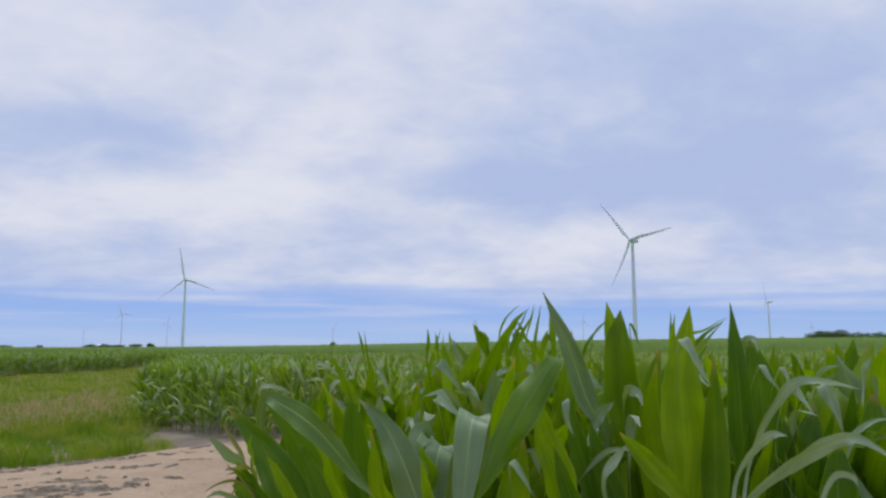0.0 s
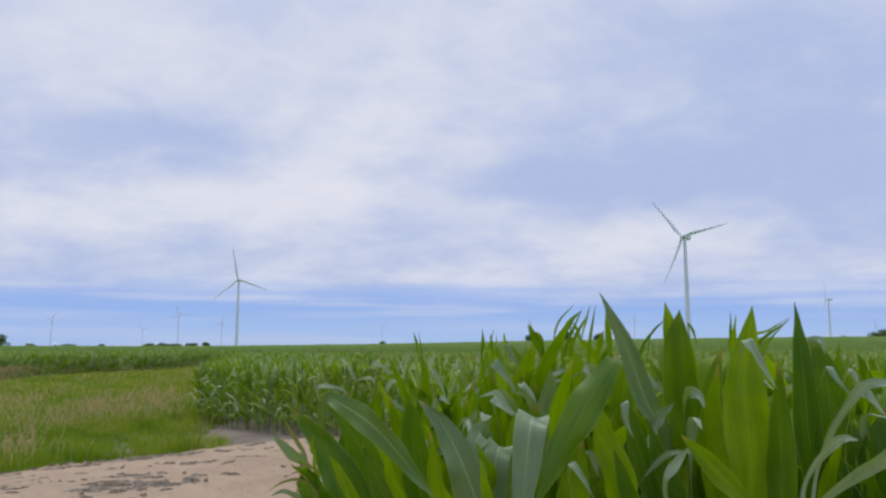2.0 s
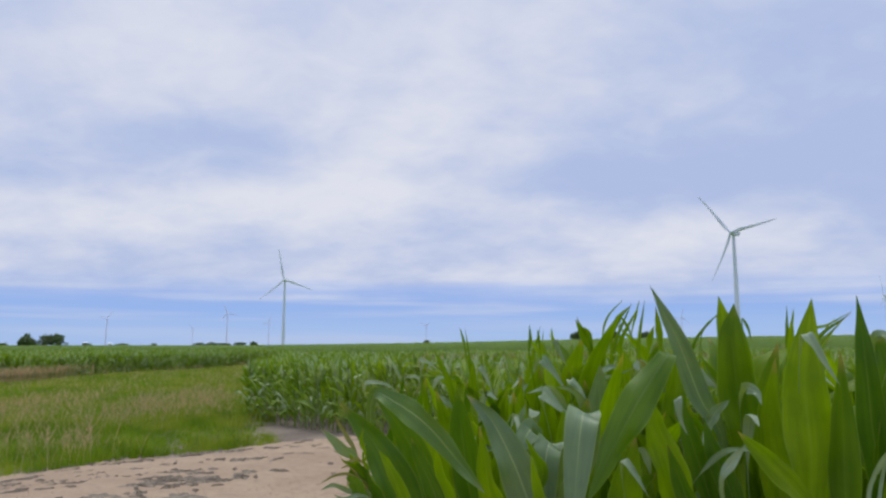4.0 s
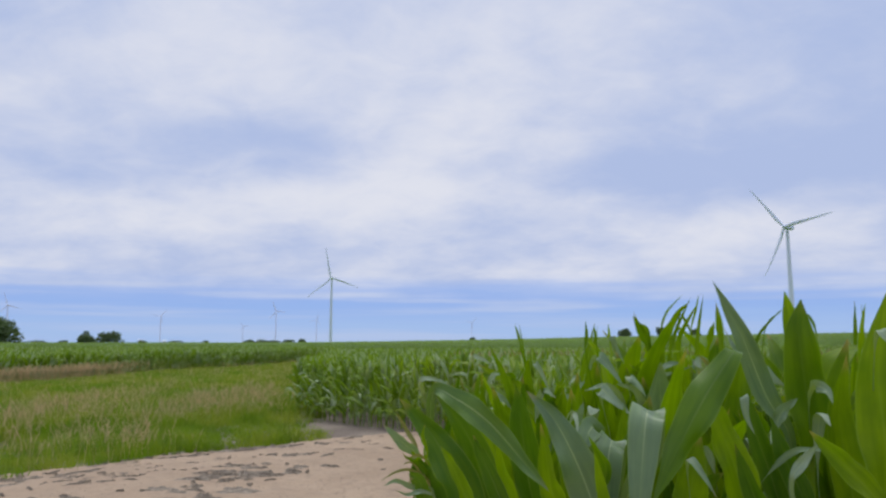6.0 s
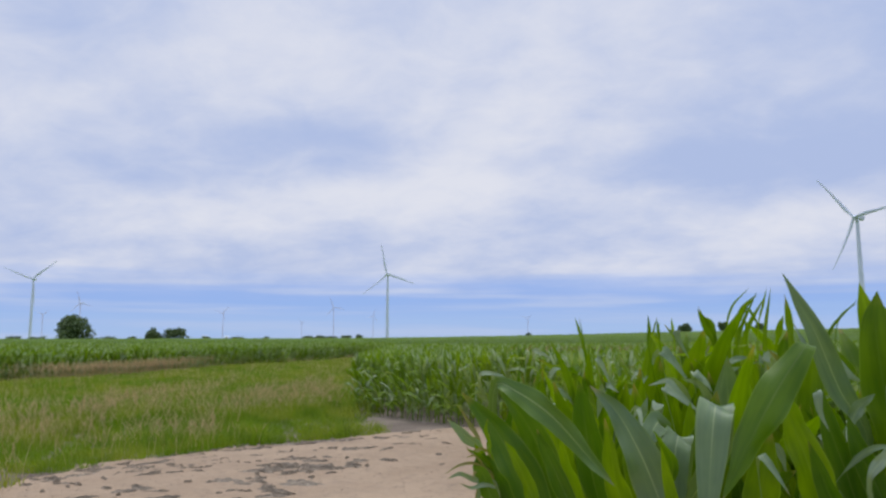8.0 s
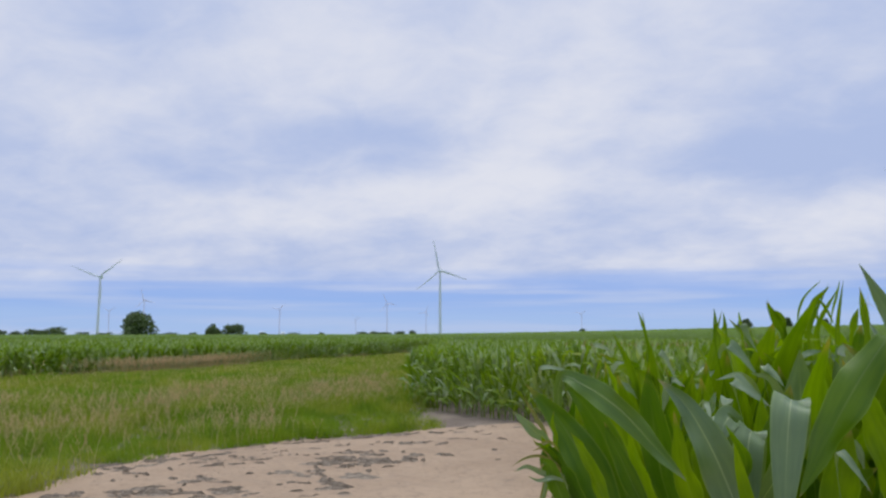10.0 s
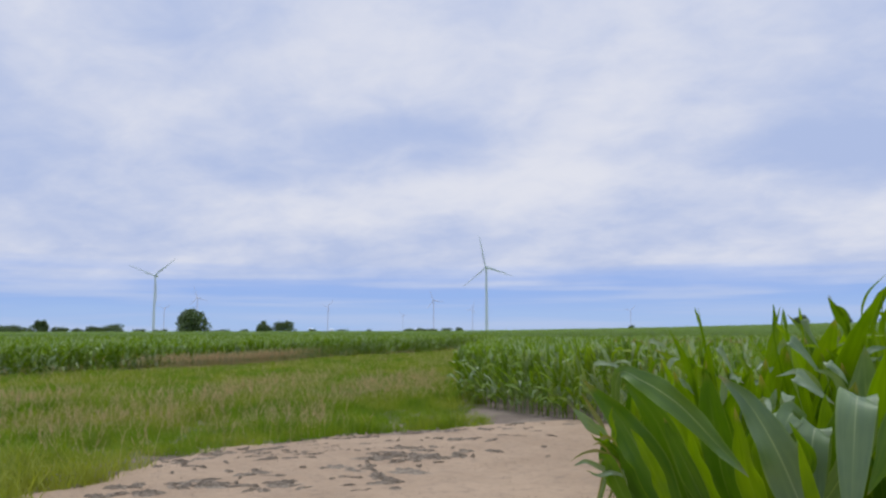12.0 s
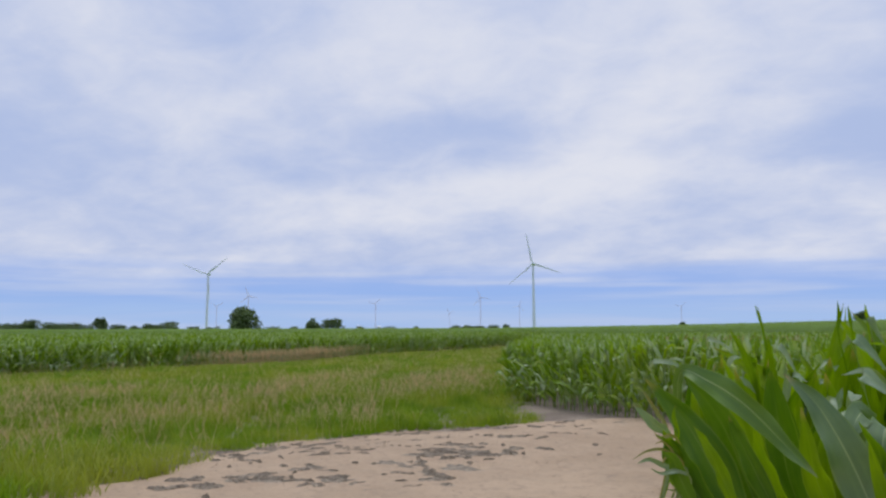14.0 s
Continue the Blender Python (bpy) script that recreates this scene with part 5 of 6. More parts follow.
hero_leaf(rim, [(0.945, 2.074, 1.092), (0.861, 2.014, 1.262), (0.844, 1.964, 1.398)], 0.065, -47, shaded_leaf, "taper")
rim = hero_plant(0.82, 2.24)
hero_leaf(rim, [(0.932, 2.236, 1.142), (0.812, 2.172, 1.325), (0.799, 2.121, 1.472)], 0.031, 69, corn_leaf, "taper")
hero_leaf(rim, [(0.809, 2.174, 1.124), (0.830, 2.120, 1.303), (0.849, 2.071, 1.445)], 0.038, 69, corn_leaf)
hero_leaf(rim, [(0.734, 2.156, 1.120), (0.725, 2.101, 1.298), (0.757, 2.053, 1.440)], 0.066, -1, shaded_leaf, "taper")
hero_leaf(rim, [(0.816, 2.276, 1.159), (0.874, 2.223, 1.346), (0.909, 2.175, 1.496)], 0.058, -12, shaded_leaf)
hero_leaf(rim, [(0.913, 2.146, 1.113), (0.902, 2.091, 1.289), (0.923, 2.043, 1.430)], 0.052, 26, shaded_leaf, "taper")
hero_leaf(rim, [(0.770, 2.277, 1.161), (0.827, 2.224, 1.348), (0.860, 2.176, 1.498)], 0.047, 20, corn_leaf)
hero_leaf(rim, [(0.730, 2.145, 1.117), (0.717, 2.090, 1.294), (0.744, 2.042, 1.435)], 0.055, -44, corn_leaf, "taper")
hero_leaf(rim, [(0.824, 2.139, 1.113), (0.850, 2.086, 1.289), (0.807, 2.033, 1.429)], 0.043, 40, shaded_leaf)
hero_leaf(rim, [(0.821, 2.121, 1.108), (0.815, 2.066, 1.282), (0.791, 2.015, 1.421)], 0.067, 12, shaded_leaf, "taper")
rim = hero_plant(0.75, 2.74)
hero_leaf(rim, [(0.751, 2.691, 1.141), (0.732, 2.627, 1.343), (0.645, 2.551, 1.504)], 0.042, -67, shaded_leaf, "taper")
rim = hero_plant(0.99, 2.06)
hero_leaf(rim, [(0.976, 1.985, 1.071), (0.881, 1.926, 1.234), (0.816, 1.873, 1.364)], 0.053, 42, corn_leaf)
hero_leaf(rim, [(1.023, 2.085, 1.094), (1.024, 2.031, 1.264), (1.064, 1.985, 1.400)], 0.034, 14, shaded_leaf)
hero_leaf(rim, [(1.009, 2.033, 1.081), (1.045, 1.982, 1.248), (1.023, 1.932, 1.381)], 0.060, -62, corn_leaf, "taper")
hero_leaf(rim, [(0.965, 1.945, 1.064), (0.982, 1.894, 1.224), (0.960, 1.845, 1.351)], 0.066, 61, shaded_leaf)
rim = hero_plant(1.07, 2.34)
hero_leaf(rim, [(0.997, 2.369, 1.192), (0.944, 2.308, 1.386), (0.919, 2.255, 1.540)], 0.060, 53, corn_leaf, "taper")
hero_leaf(rim, [(1.159, 2.306, 1.162), (1.190, 2.252, 1.350), (1.133, 2.198, 1.500)], 0.056, -59, corn_leaf, "taper")
hero_leaf(rim, [(1.027, 2.258, 1.148), (1.030, 2.203, 1.332), (1.025, 2.152, 1.479)], 0.055, 50, shaded_leaf)
hero_leaf(rim, [(1.093, 2.223, 1.134), (1.044, 2.164, 1.315), (1.024, 2.113, 1.460)], 0.038, -4, corn_leaf)
rim = hero_plant(-0.81, 3.27)
hero_leaf(rim, [(-0.805, 3.218, 1.087), (-0.730, 3.170, 1.426), (-0.664, 3.109, 1.442)], 0.028, 0, corn_leaf)
rim = hero_plant(-0.40, 2.32)
hero_leaf(rim, [(-0.423, 2.251, 1.311), (-0.454, 2.220, 1.471), (-0.496, 2.194, 1.572)], 0.025, 0, corn_leaf)
hero_leaf(rim, [(-0.379, 2.284, 1.173), (-0.341, 2.234, 1.433), (-0.292, 2.171, 1.421)], 0.028, 0, pale_sheen_leaf, "hook")
rim = hero_plant(-0.46, 2.72)
hero_leaf(rim, [(-0.408, 2.679, 1.302), (-0.445, 2.645, 1.471), (-0.469, 2.614, 1.652)], 0.014, 0, corn_leaf)
hero_leaf(rim, [(-0.510, 2.664, 1.180), (-0.491, 2.607, 1.456), (-0.521, 2.517, 1.469)], 0.023, 0, corn_leaf)
rim = hero_plant(-0.35, 3.18)
hero_leaf(rim, [(-0.349, 3.131, 1.212), (-0.278, 3.119, 1.467), (-0.223, 3.109, 1.667)], 0.026, 0, corn_leaf)
rim = hero_plant(-0.15, 2.26)
hero_leaf(rim, [(-0.075, 2.359, 1.311), (-0.139, 2.295, 1.446), (-0.213, 2.193, 1.441)], 0.028, 0, pale_sheen_leaf, "hook")
hero_leaf(rim, [(-0.024, 2.282, 1.168), (-0.048, 2.198, 1.395), (-0.028, 2.155, 1.351)], 0.031, 0, pale_sheen_leaf, "hook")
hero_leaf(rim, [(-0.216, 2.122, 1.179), (-0.200, 2.077, 1.354), (-0.217, 1.994, 1.347)], 0.037, 0, pale_sheen_leaf, "hook")
hero_leaf(rim, [(-0.274, 2.096, 1.241), (-0.234, 2.062, 1.389), (-0.212, 2.001, 1.303)], 0.022, 0, pale_sheen_leaf, "hook")
rim = hero_plant(-0.16, 2.70)
hero_leaf(rim, [(-0.048, 2.679, 1.213), (0.034, 2.626, 1.450), (0.130, 2.549, 1.511)], 0.020, 0, pale_sheen_leaf, "hook")
hero_leaf(rim, [(-0.267, 2.631, 1.195), (-0.260, 2.572, 1.461), (-0.287, 2.488, 1.436)], 0.024, 0, pale_sheen_leaf, "hook")
rim = hero_plant(-0.25, 3.43)
hero_leaf(rim, [(-0.247, 3.377, 1.188), (-0.242, 3.343, 1.455), (-0.224, 3.321, 1.658)], 0.019, 0, corn_leaf)
rim = hero_plant(0.20, 1.99)
hero_leaf(rim, [(0.203, 1.992, 1.180), (0.257, 1.945, 1.369), (0.236, 1.871, 1.343)], 0.024, 0, pale_sheen_leaf, "hook")
hero_leaf(rim, [(0.192, 1.886, 1.216), (0.285, 1.864, 1.332), (0.350, 1.829, 1.341)], 0.019, 0, pale_sheen_leaf, "hook")
rim = hero_plant(0.12, 2.27)
hero_leaf(rim, [(0.011, 2.386, 1.167), (-0.060, 2.269, 1.431), (-0.120, 2.133, 1.466)], 0.032, 0, pale_sheen_leaf, "hook")
hero_leaf(rim, [(0.135, 2.090, 1.175), (0.110, 2.058, 1.301), (0.079, 2.017, 1.307)], 0.025, 0, pale_sheen_leaf, "hook")
hero_leaf(rim, [(0.225, 2.189, 1.236), (0.224, 2.164, 1.324), (0.233, 2.131, 1.292)], 0.022, 0, pale_sheen_leaf, "hook")
rim = hero_plant(0.13, 2.63)
hero_leaf(rim, [(0.219, 2.557, 1.298), (0.215, 2.540, 1.511), (0.201, 2.548, 1.718)], 0.030, 0, corn_leaf)
hero_leaf(rim, [(0.150, 2.750, 1.274), (0.084, 2.690, 1.571), (0.154, 2.691, 1.719)], 0.024, 0, corn_leaf)
hero_leaf(rim, [(0.259, 2.473, 1.392), (0.257, 2.454, 1.532), (0.265, 2.437, 1.654)], 0.014, 0, corn_leaf)
hero_leaf(rim, [(0.051, 2.612, 1.286), (-0.000, 2.579, 1.508), (-0.064, 2.576, 1.686)], 0.027, 0, corn_leaf)
hero_leaf(rim, [(0.016, 2.596, 1.323), (-0.037, 2.534, 1.465), (-0.085, 2.434, 1.514)], 0.029, 0, corn_leaf)
hero_leaf(rim, [(0.060, 2.480, 1.242), (0.070, 2.435, 1.387), (0.022, 2.353, 1.409)], 0.026, 0, pale_sheen_leaf, "hook")
rim = hero_plant(0.12, 3.00)
hero_leaf(rim, [(0.066, 2.938, 1.249), (0.067, 2.897, 1.554), (0.146, 2.895, 1.752)], 0.021, 0, corn_leaf)
hero_leaf(rim, [(0.168, 2.969, 1.249), (0.167, 2.939, 1.569), (0.200, 2.963, 1.768)], 0.019, 0, corn_leaf)
rim = hero_plant(0.50, 2.26)
hero_leaf(rim, [(0.541, 2.181, 1.449), (0.589, 2.164, 1.595), (0.683, 2.160, 1.672)], 0.014, 0, corn_leaf)
hero_leaf(rim, [(0.592, 2.394, 1.400), (0.585, 2.373, 1.546), (0.582, 2.352, 1.695)], 0.014, 0, corn_leaf)
hero_leaf(rim, [(0.377, 2.059, 1.155), (0.371, 1.972, 1.411), (0.380, 1.926, 1.385)], 0.035, 0, pale_sheen_leaf, "hook")
rim = hero_plant(0.43, 2.58)
hero_leaf(rim, [(0.320, 2.670, 1.474), (0.341, 2.660, 1.597), (0.432, 2.674, 1.703)], 0.013, 0, corn_leaf)
hero_leaf(rim, [(0.428, 2.505, 1.242), (0.380, 2.450, 1.438), (0.383, 2.375, 1.427)], 0.030, 0, pale_sheen_leaf, "hook")
hero_leaf(rim, [(0.555, 2.411, 1.256), (0.605, 2.352, 1.523), (0.674, 2.290, 1.460)], 0.033, 0, pale_sheen_leaf, "hook")
rim = hero_plant(0.82, 2.08)
hero_leaf(rim, [(0.816, 2.032, 1.195), (0.788, 1.974, 1.422), (0.817, 1.900, 1.420)], 0.026, 0, pale_sheen_leaf, "hook")
rim = hero_plant(0.66, 2.47)
hero_leaf(rim, [(0.663, 2.418, 1.256), (0.686, 2.374, 1.406), (0.714, 2.297, 1.425)], 0.022, 0, pale_sheen_leaf, "hook")
rim = hero_plant(1.03, 2.80)
hero_leaf(rim, [(0.934, 2.746, 1.213), (0.972, 2.690, 1.454), (1.017, 2.625, 1.403)], 0.033, 0, pale_sheen_leaf, "hook")
hero_leaf(rim, [(1.118, 2.759, 1.213), (1.083, 2.700, 1.439), (1.076, 2.631, 1.384)], 0.033, 0, pale_sheen_leaf, "hook")
rim = hero_plant(1.32, 2.98)
hero_leaf(rim, [(1.226, 2.973, 1.184), (1.288, 2.913, 1.461), (1.334, 2.835, 1.505)], 0.027, 0, pale_sheen_leaf, "hook")
hero_leaf(rim, [(1.416, 2.882, 1.199), (1.419, 2.819, 1.480), (1.335, 2.743, 1.437)], 0.027, 0, pale_sheen_leaf, "hook")


# ---------------------------------------------------------------- grass between the fields
def grass_tuft(seed, blades, height, spread, width):
    r = np.random.default_rng(seed)
    pieces = []
    for _ in range(blades):
        a, d = r.uniform(0, 6.28), spread * math.sqrt(r.uniform())
        h = height * r.uniform(0.55, 1.1)
        b = np.array([d * math.cos(a), d * math.sin(a), 0])
        lean = r.normal(0, 0.42, 2) * h
        s = np.linspace(0, 1, 4)[:, None]
        pts = b + s * np.array([0, 0, h]) + s ** 2 * np.array([lean[0], lean[1], -0.12 * h])
        t = r.uniform(0, 6.28)
        side = np.tile([math.cos(t), math.sin(t), 0.0], (4, 1))
        pieces.append(ribbon(pts, side, np.tile([0, 0, 1.0], (4, 1)), width / 2 * np.array([1, 0.9, 0.6, 0.05]), 0, 0, 1))
    return joined(pieces)


def seed_stem(seed, height):
    r = np.random.default_rng(seed)
    lean = r.normal(0, 0.28, 2) * height
    s = np.linspace(0, 1, 4)[:, None]
    pts = s * np.array([0, 0, height]) + s ** 2 * np.array([lean[0], lean[1], 0])
    pieces = [tube(pts, np.array([0.003, 0.003, 0.0025, 0.002]), 3)]
    for k in range(9):
        q = 0.70 + 0.30 * k / 8
        at = q * np.array([0, 0, height]) + q * q * np.array([lean[0], lean[1], 0])
        a = r.uniform(0, 6.28)
        out = np.array([math.cos(a), math.sin(a), r.uniform(0.5, 1.3)]) * 0.042 * (1.3 - 0.8 * k / 8)
        pieces.append(tube([at, at + out * 0.5, at + out], [0.002, 0.0045, 0.001], 3))
    return joined(pieces)


GRASS = [(-4.95, 11.75), (-6.8, 10.05), (-7.25, 8.95), (-7.3, 7.5), (-7.2, 5.9), (-6.95, 4.3), (-6.55, 2.6), (-6.6, -2.0), (-30, -2), (-29.5, 36), (-31, 66), (-28, 62), (-7.6, 15.8), (-6.3, 13.6)]


def spread(corners, count, keep_if):
    p = np.array(corners)
    x, y = rng.uniform(p[:, 0].min(), p[:, 0].max(), count), rng.uniform(p[:, 1].min(), p[:, 1].max(), count)
    w = 0.2 * np.sin(x * 2.3 + y * 1.7) + 0.12 * np.sin(x * 6.1 - y * 4.4)
    az = bearing(x, y)
    ok = inside(x + w, y + 0.7 * w, corners) & (az < 70) & (az > 15) & keep_if(x, y)
    return np.stack([x[ok], y[ok], ground_z(x[ok], y[ok]) - 0.01], -1)


def lumps(x, y):
    return np.sin(x * 0.9 + 0.4 * y) + np.sin(y * 0.7 - 0.5 * x + 1.3) + 0.6 * np.sin(1.9 * x + 1.1 * y)


tufts = [grass_tuft(k, 22, 0.27, 0.17, 0.011) for k in range(8)]
far_tufts = [grass_tuft(20 + k, 14, 0.32, 0.24, 0.020) for k in range(6)]
stems = [seed_stem(40 + k, 0.62) for k in range(8)]
scattered("meadow_grass", tufts, spread(GRASS, 56000, lambda x, y: np.hypot(x, y) < 17), grass_blade, "bright green meadow grass beside the sandy track", "grass", rng, 0.45, 0.95)
scattered("tall_grass", tufts, spread(GRASS, 36000, lambda x, y: (np.hypot(x, y) < 20) & ((lumps(1.7 * x, 1.7 * y) > 0.2) | ((bearing(x, y) > 52) & (np.hypot(x, y) < 9)))), grass_blade, "taller clumps of green grass in the meadow", "grass", rng, 0.9, 1.6)
scattered("meadow_grass_back", far_tufts, spread(GRASS, 36000, lambda x, y: np.hypot(x, y) >= 16), grass_blade, "tall green meadow grass before the corn", "grass", rng, 0.6, 1.2)


def ripe(x, y):
    """Where the grasses stand ripe: a broad belt across the meadow, in clumps."""
    r = np.hypot(x, y)
    aside = np.clip(48 - bearing(x, y), 0, 14)
    belt = np.exp(-((r - 15.5 - 0.28 * aside - 1.2 * lumps(0.5 * x, 0.5 * y)) / (3.6 + 0.22 * aside)) ** 2) + 0.10
    return (belt > rng.uniform(0, 0.9, x.shape)) & (lumps(1.7 * x, 1.7 * y) + rng.normal(0, 1.0, x.shape) > 0.0) & (np.hypot(x + 6.5, y - 13) > 2.6)


scattered("seed_grass", stems, spread(GRASS, 100000, ripe), seed_head_tan, "tan seed heads of ripe grasses above the meadow", "grass", rng, 0.40, 0.95)
scattered("seed_grass_edge", stems, spread(LEFT_FIELD[:3] + [(-29.4, 62), (-28.2, 36), (-28.4, -10)], 18000, lambda x, y: (bearing(x, y) > 39 + rng.normal(0, 1.5, x.shape)) & (bearing(x, y) < 48 + rng.normal(0, 2, x.shape))), seed_head_tan, "pale tan grass strip along the corn field's edge", "grass", rng, 1.0, 1.5)


# ---------------------------------------------------------------- crusted patches on the sand
def crust(seed):
    r = np.random.default_rng(seed)
    n, rings = 26, 4
    a = np.linspace(0, 2 * np.pi, n, endpoint=False)
    edge = 1 + 0.28 * np.sin(2 * a + r.uniform(0, 6)) + 0.2 * np.sin(3 * a + r.uniform(0, 6)) + 0.16 * np.sin(5 * a + r.uniform(0, 6)) + r.normal(0, 0.22, n)
    edge = np.clip(edge, 0.25, 1.9)
    v = [np.array([[0, 0, 0.028]])]
    for k in range(1, rings + 1):
        q = k / rings
        h = (0.012 * (1 - q ** 3) + r.normal(0, 0.010, n)) * (k < rings) - 0.012 * (k == rings)
        v.append(np.stack([0.17 * q * edge * np.cos(a), 0.10 * q * edge * np.sin(a), h], -1))
    v = np.concatenate(v)
    f = [[0, 1 + j, 1 + (j + 1) % n] for j in range(n)]
    for k in range(rings - 1):
        for j in range(n):
            p, q = 1 + k * n + j, 1 + k * n + (j + 1) % n
            f += [[p, p + n, q + n], [p, q + n, q]]
    return mesh_of("dirt_crust", v, np.array(f), clod_soil, smooth=False)


crusts = [crust(k) for k in range(10)]
for cx, cy, count, reach in ((-7.1, 6.2, 14, 0.5), (-7.1, 7.6, 14, 0.45), (-7.0, 9.3, 14, 0.5), (-6.2, 10.6, 12, 0.5), (-4.9, 11.8, 10, 0.5), (-4.35, 7.9, 9, 0.45), (-5.05, 7.2, 9, 0.5), (-5.2, 8.6, 9, 0.5), (-6.2, 7.8, 9, 0.5), (-4.7, 10.6, 7, 0.6), (-5.7, 6.0, 8, 0.6),
                             (-5.6, 9.6, 8, 0.5), (-3.2, 9.0, 3, 0.8), (-3.4, 11.2, 6, 0.7), (-6.0, 5.0, 6, 0.6), (-4.5, 5.9, 4, 0.7)):
    for _ in range(int(1.1 * count)):
        x, y = cx + rng.normal(0, reach), cy + rng.normal(0, reach * 0.6)
        if not inside(np.array([x]), np.array([y]), SAND)[0]:
            continue
        ob = new("dirt_crust", crusts[int(rng.integers(0, 10))])
        z = float(ground_z(x, y)) + 0.026
        ob.matrix_basis = pose(x, y, z, 0, 0, rng.uniform(-40, 60)) @ Matrix.Diagonal((*(rng.uniform(0.15, 1.0, 2) * rng.uniform(0.3, 1.35)), rng.uniform(0.5, 1.2), 1))
        tagged(ob, "dark crusted clod of dried earth on the sand", "dirt clod", "clods on the sandy track")


for x, y, size, turn in ((-4.91, 6.91, 2.6, 20), (-6.18, 7.64, 2.0, 5), (-6.48, 7.1, 1.8, 35), (-4.87, 5.8, 2.8, 15), (-5.34, 5.74, 2.2, 60), (-4.76, 7.88, 2.2, 10), (-4.37, 7.97, 1.7, 30), (-4.04, 6.2, 2.4, 25), (-5.62, 7.76, 2.4, 8), (-4.96, 8.53, 1.9, 15), (-4.67, 9.6, 1.5, 40), (-4.18, 10.03, 1.4, 10), (-5.93, 4.92, 1.8, 50), (-5.64, 5.39, 1.9, 30), (-6.9, 7.6, 2.6, 70), (-6.95, 8.6, 2.4, 65), (-6.5, 9.5, 2.4, 45), (-5.9, 10.3, 2.2, 40), (-7.0, 6.6, 2.2, 80), (-5.1, 8.0, 1.6, 0), (-7.1, 5.4, 1.8, 85), (-6.7, 9.2, 2.0, 55), (-5.4, 10.8, 1.9, 42), (-7.2, 7.2, 1.8, 85), (-5.9, 8.2, 1.7, 12), (-4.5, 6.6, 1.6, 18)):
    for k in range(5):
        ob = new("dirt_crust", crusts[int(rng.integers(0, 10))])
        px, py = x + rng.normal(0, 0.14 * size), y + rng.normal(0, 0.07 * size)
        grow = size * rng.uniform(0.2, 0.62)
        ob.matrix_basis = pose(px, py, float(ground_z(px, py)) + 0.027, 0, 0, turn + rng.normal(0, 18)) @ Matrix.Diagonal((grow * rng.uniform(0.7, 1.2), grow * rng.uniform(0.4, 0.9), 0.8, 1))
        tagged(ob, "flat dark flake of cracked dried mud on the sand", "dirt clod", "clods on the sandy track")


def pebble(seed):
    r = np.random.default_rng(seed)
    v = np.array([(1, 0, 0), (-1, 0, 0), (0, 1, 0), (0, -1, 0), (0, 0, 0.8), (0, 0, -0.5)]) * r.uniform(0.6, 1.2, (6, 1)) * 0.011
    f = np.array([(0, 2, 4), (2, 1, 4), (1, 3, 4), (3, 0, 4), (2, 0, 5), (1, 2, 5), (3, 1, 5), (0, 3, 5)])
    return v, f, np.zeros((6, 2))


stones = spread(SAND, 9000, lambda x, y: y > 3.5)
stones[:, 2] += 0.040
scattered("gravel", [pebble(k) for k in range(6)], stones, soil, "small grey stones and crumbs on the sand", "gravel", rng, 0.3, 0.9)


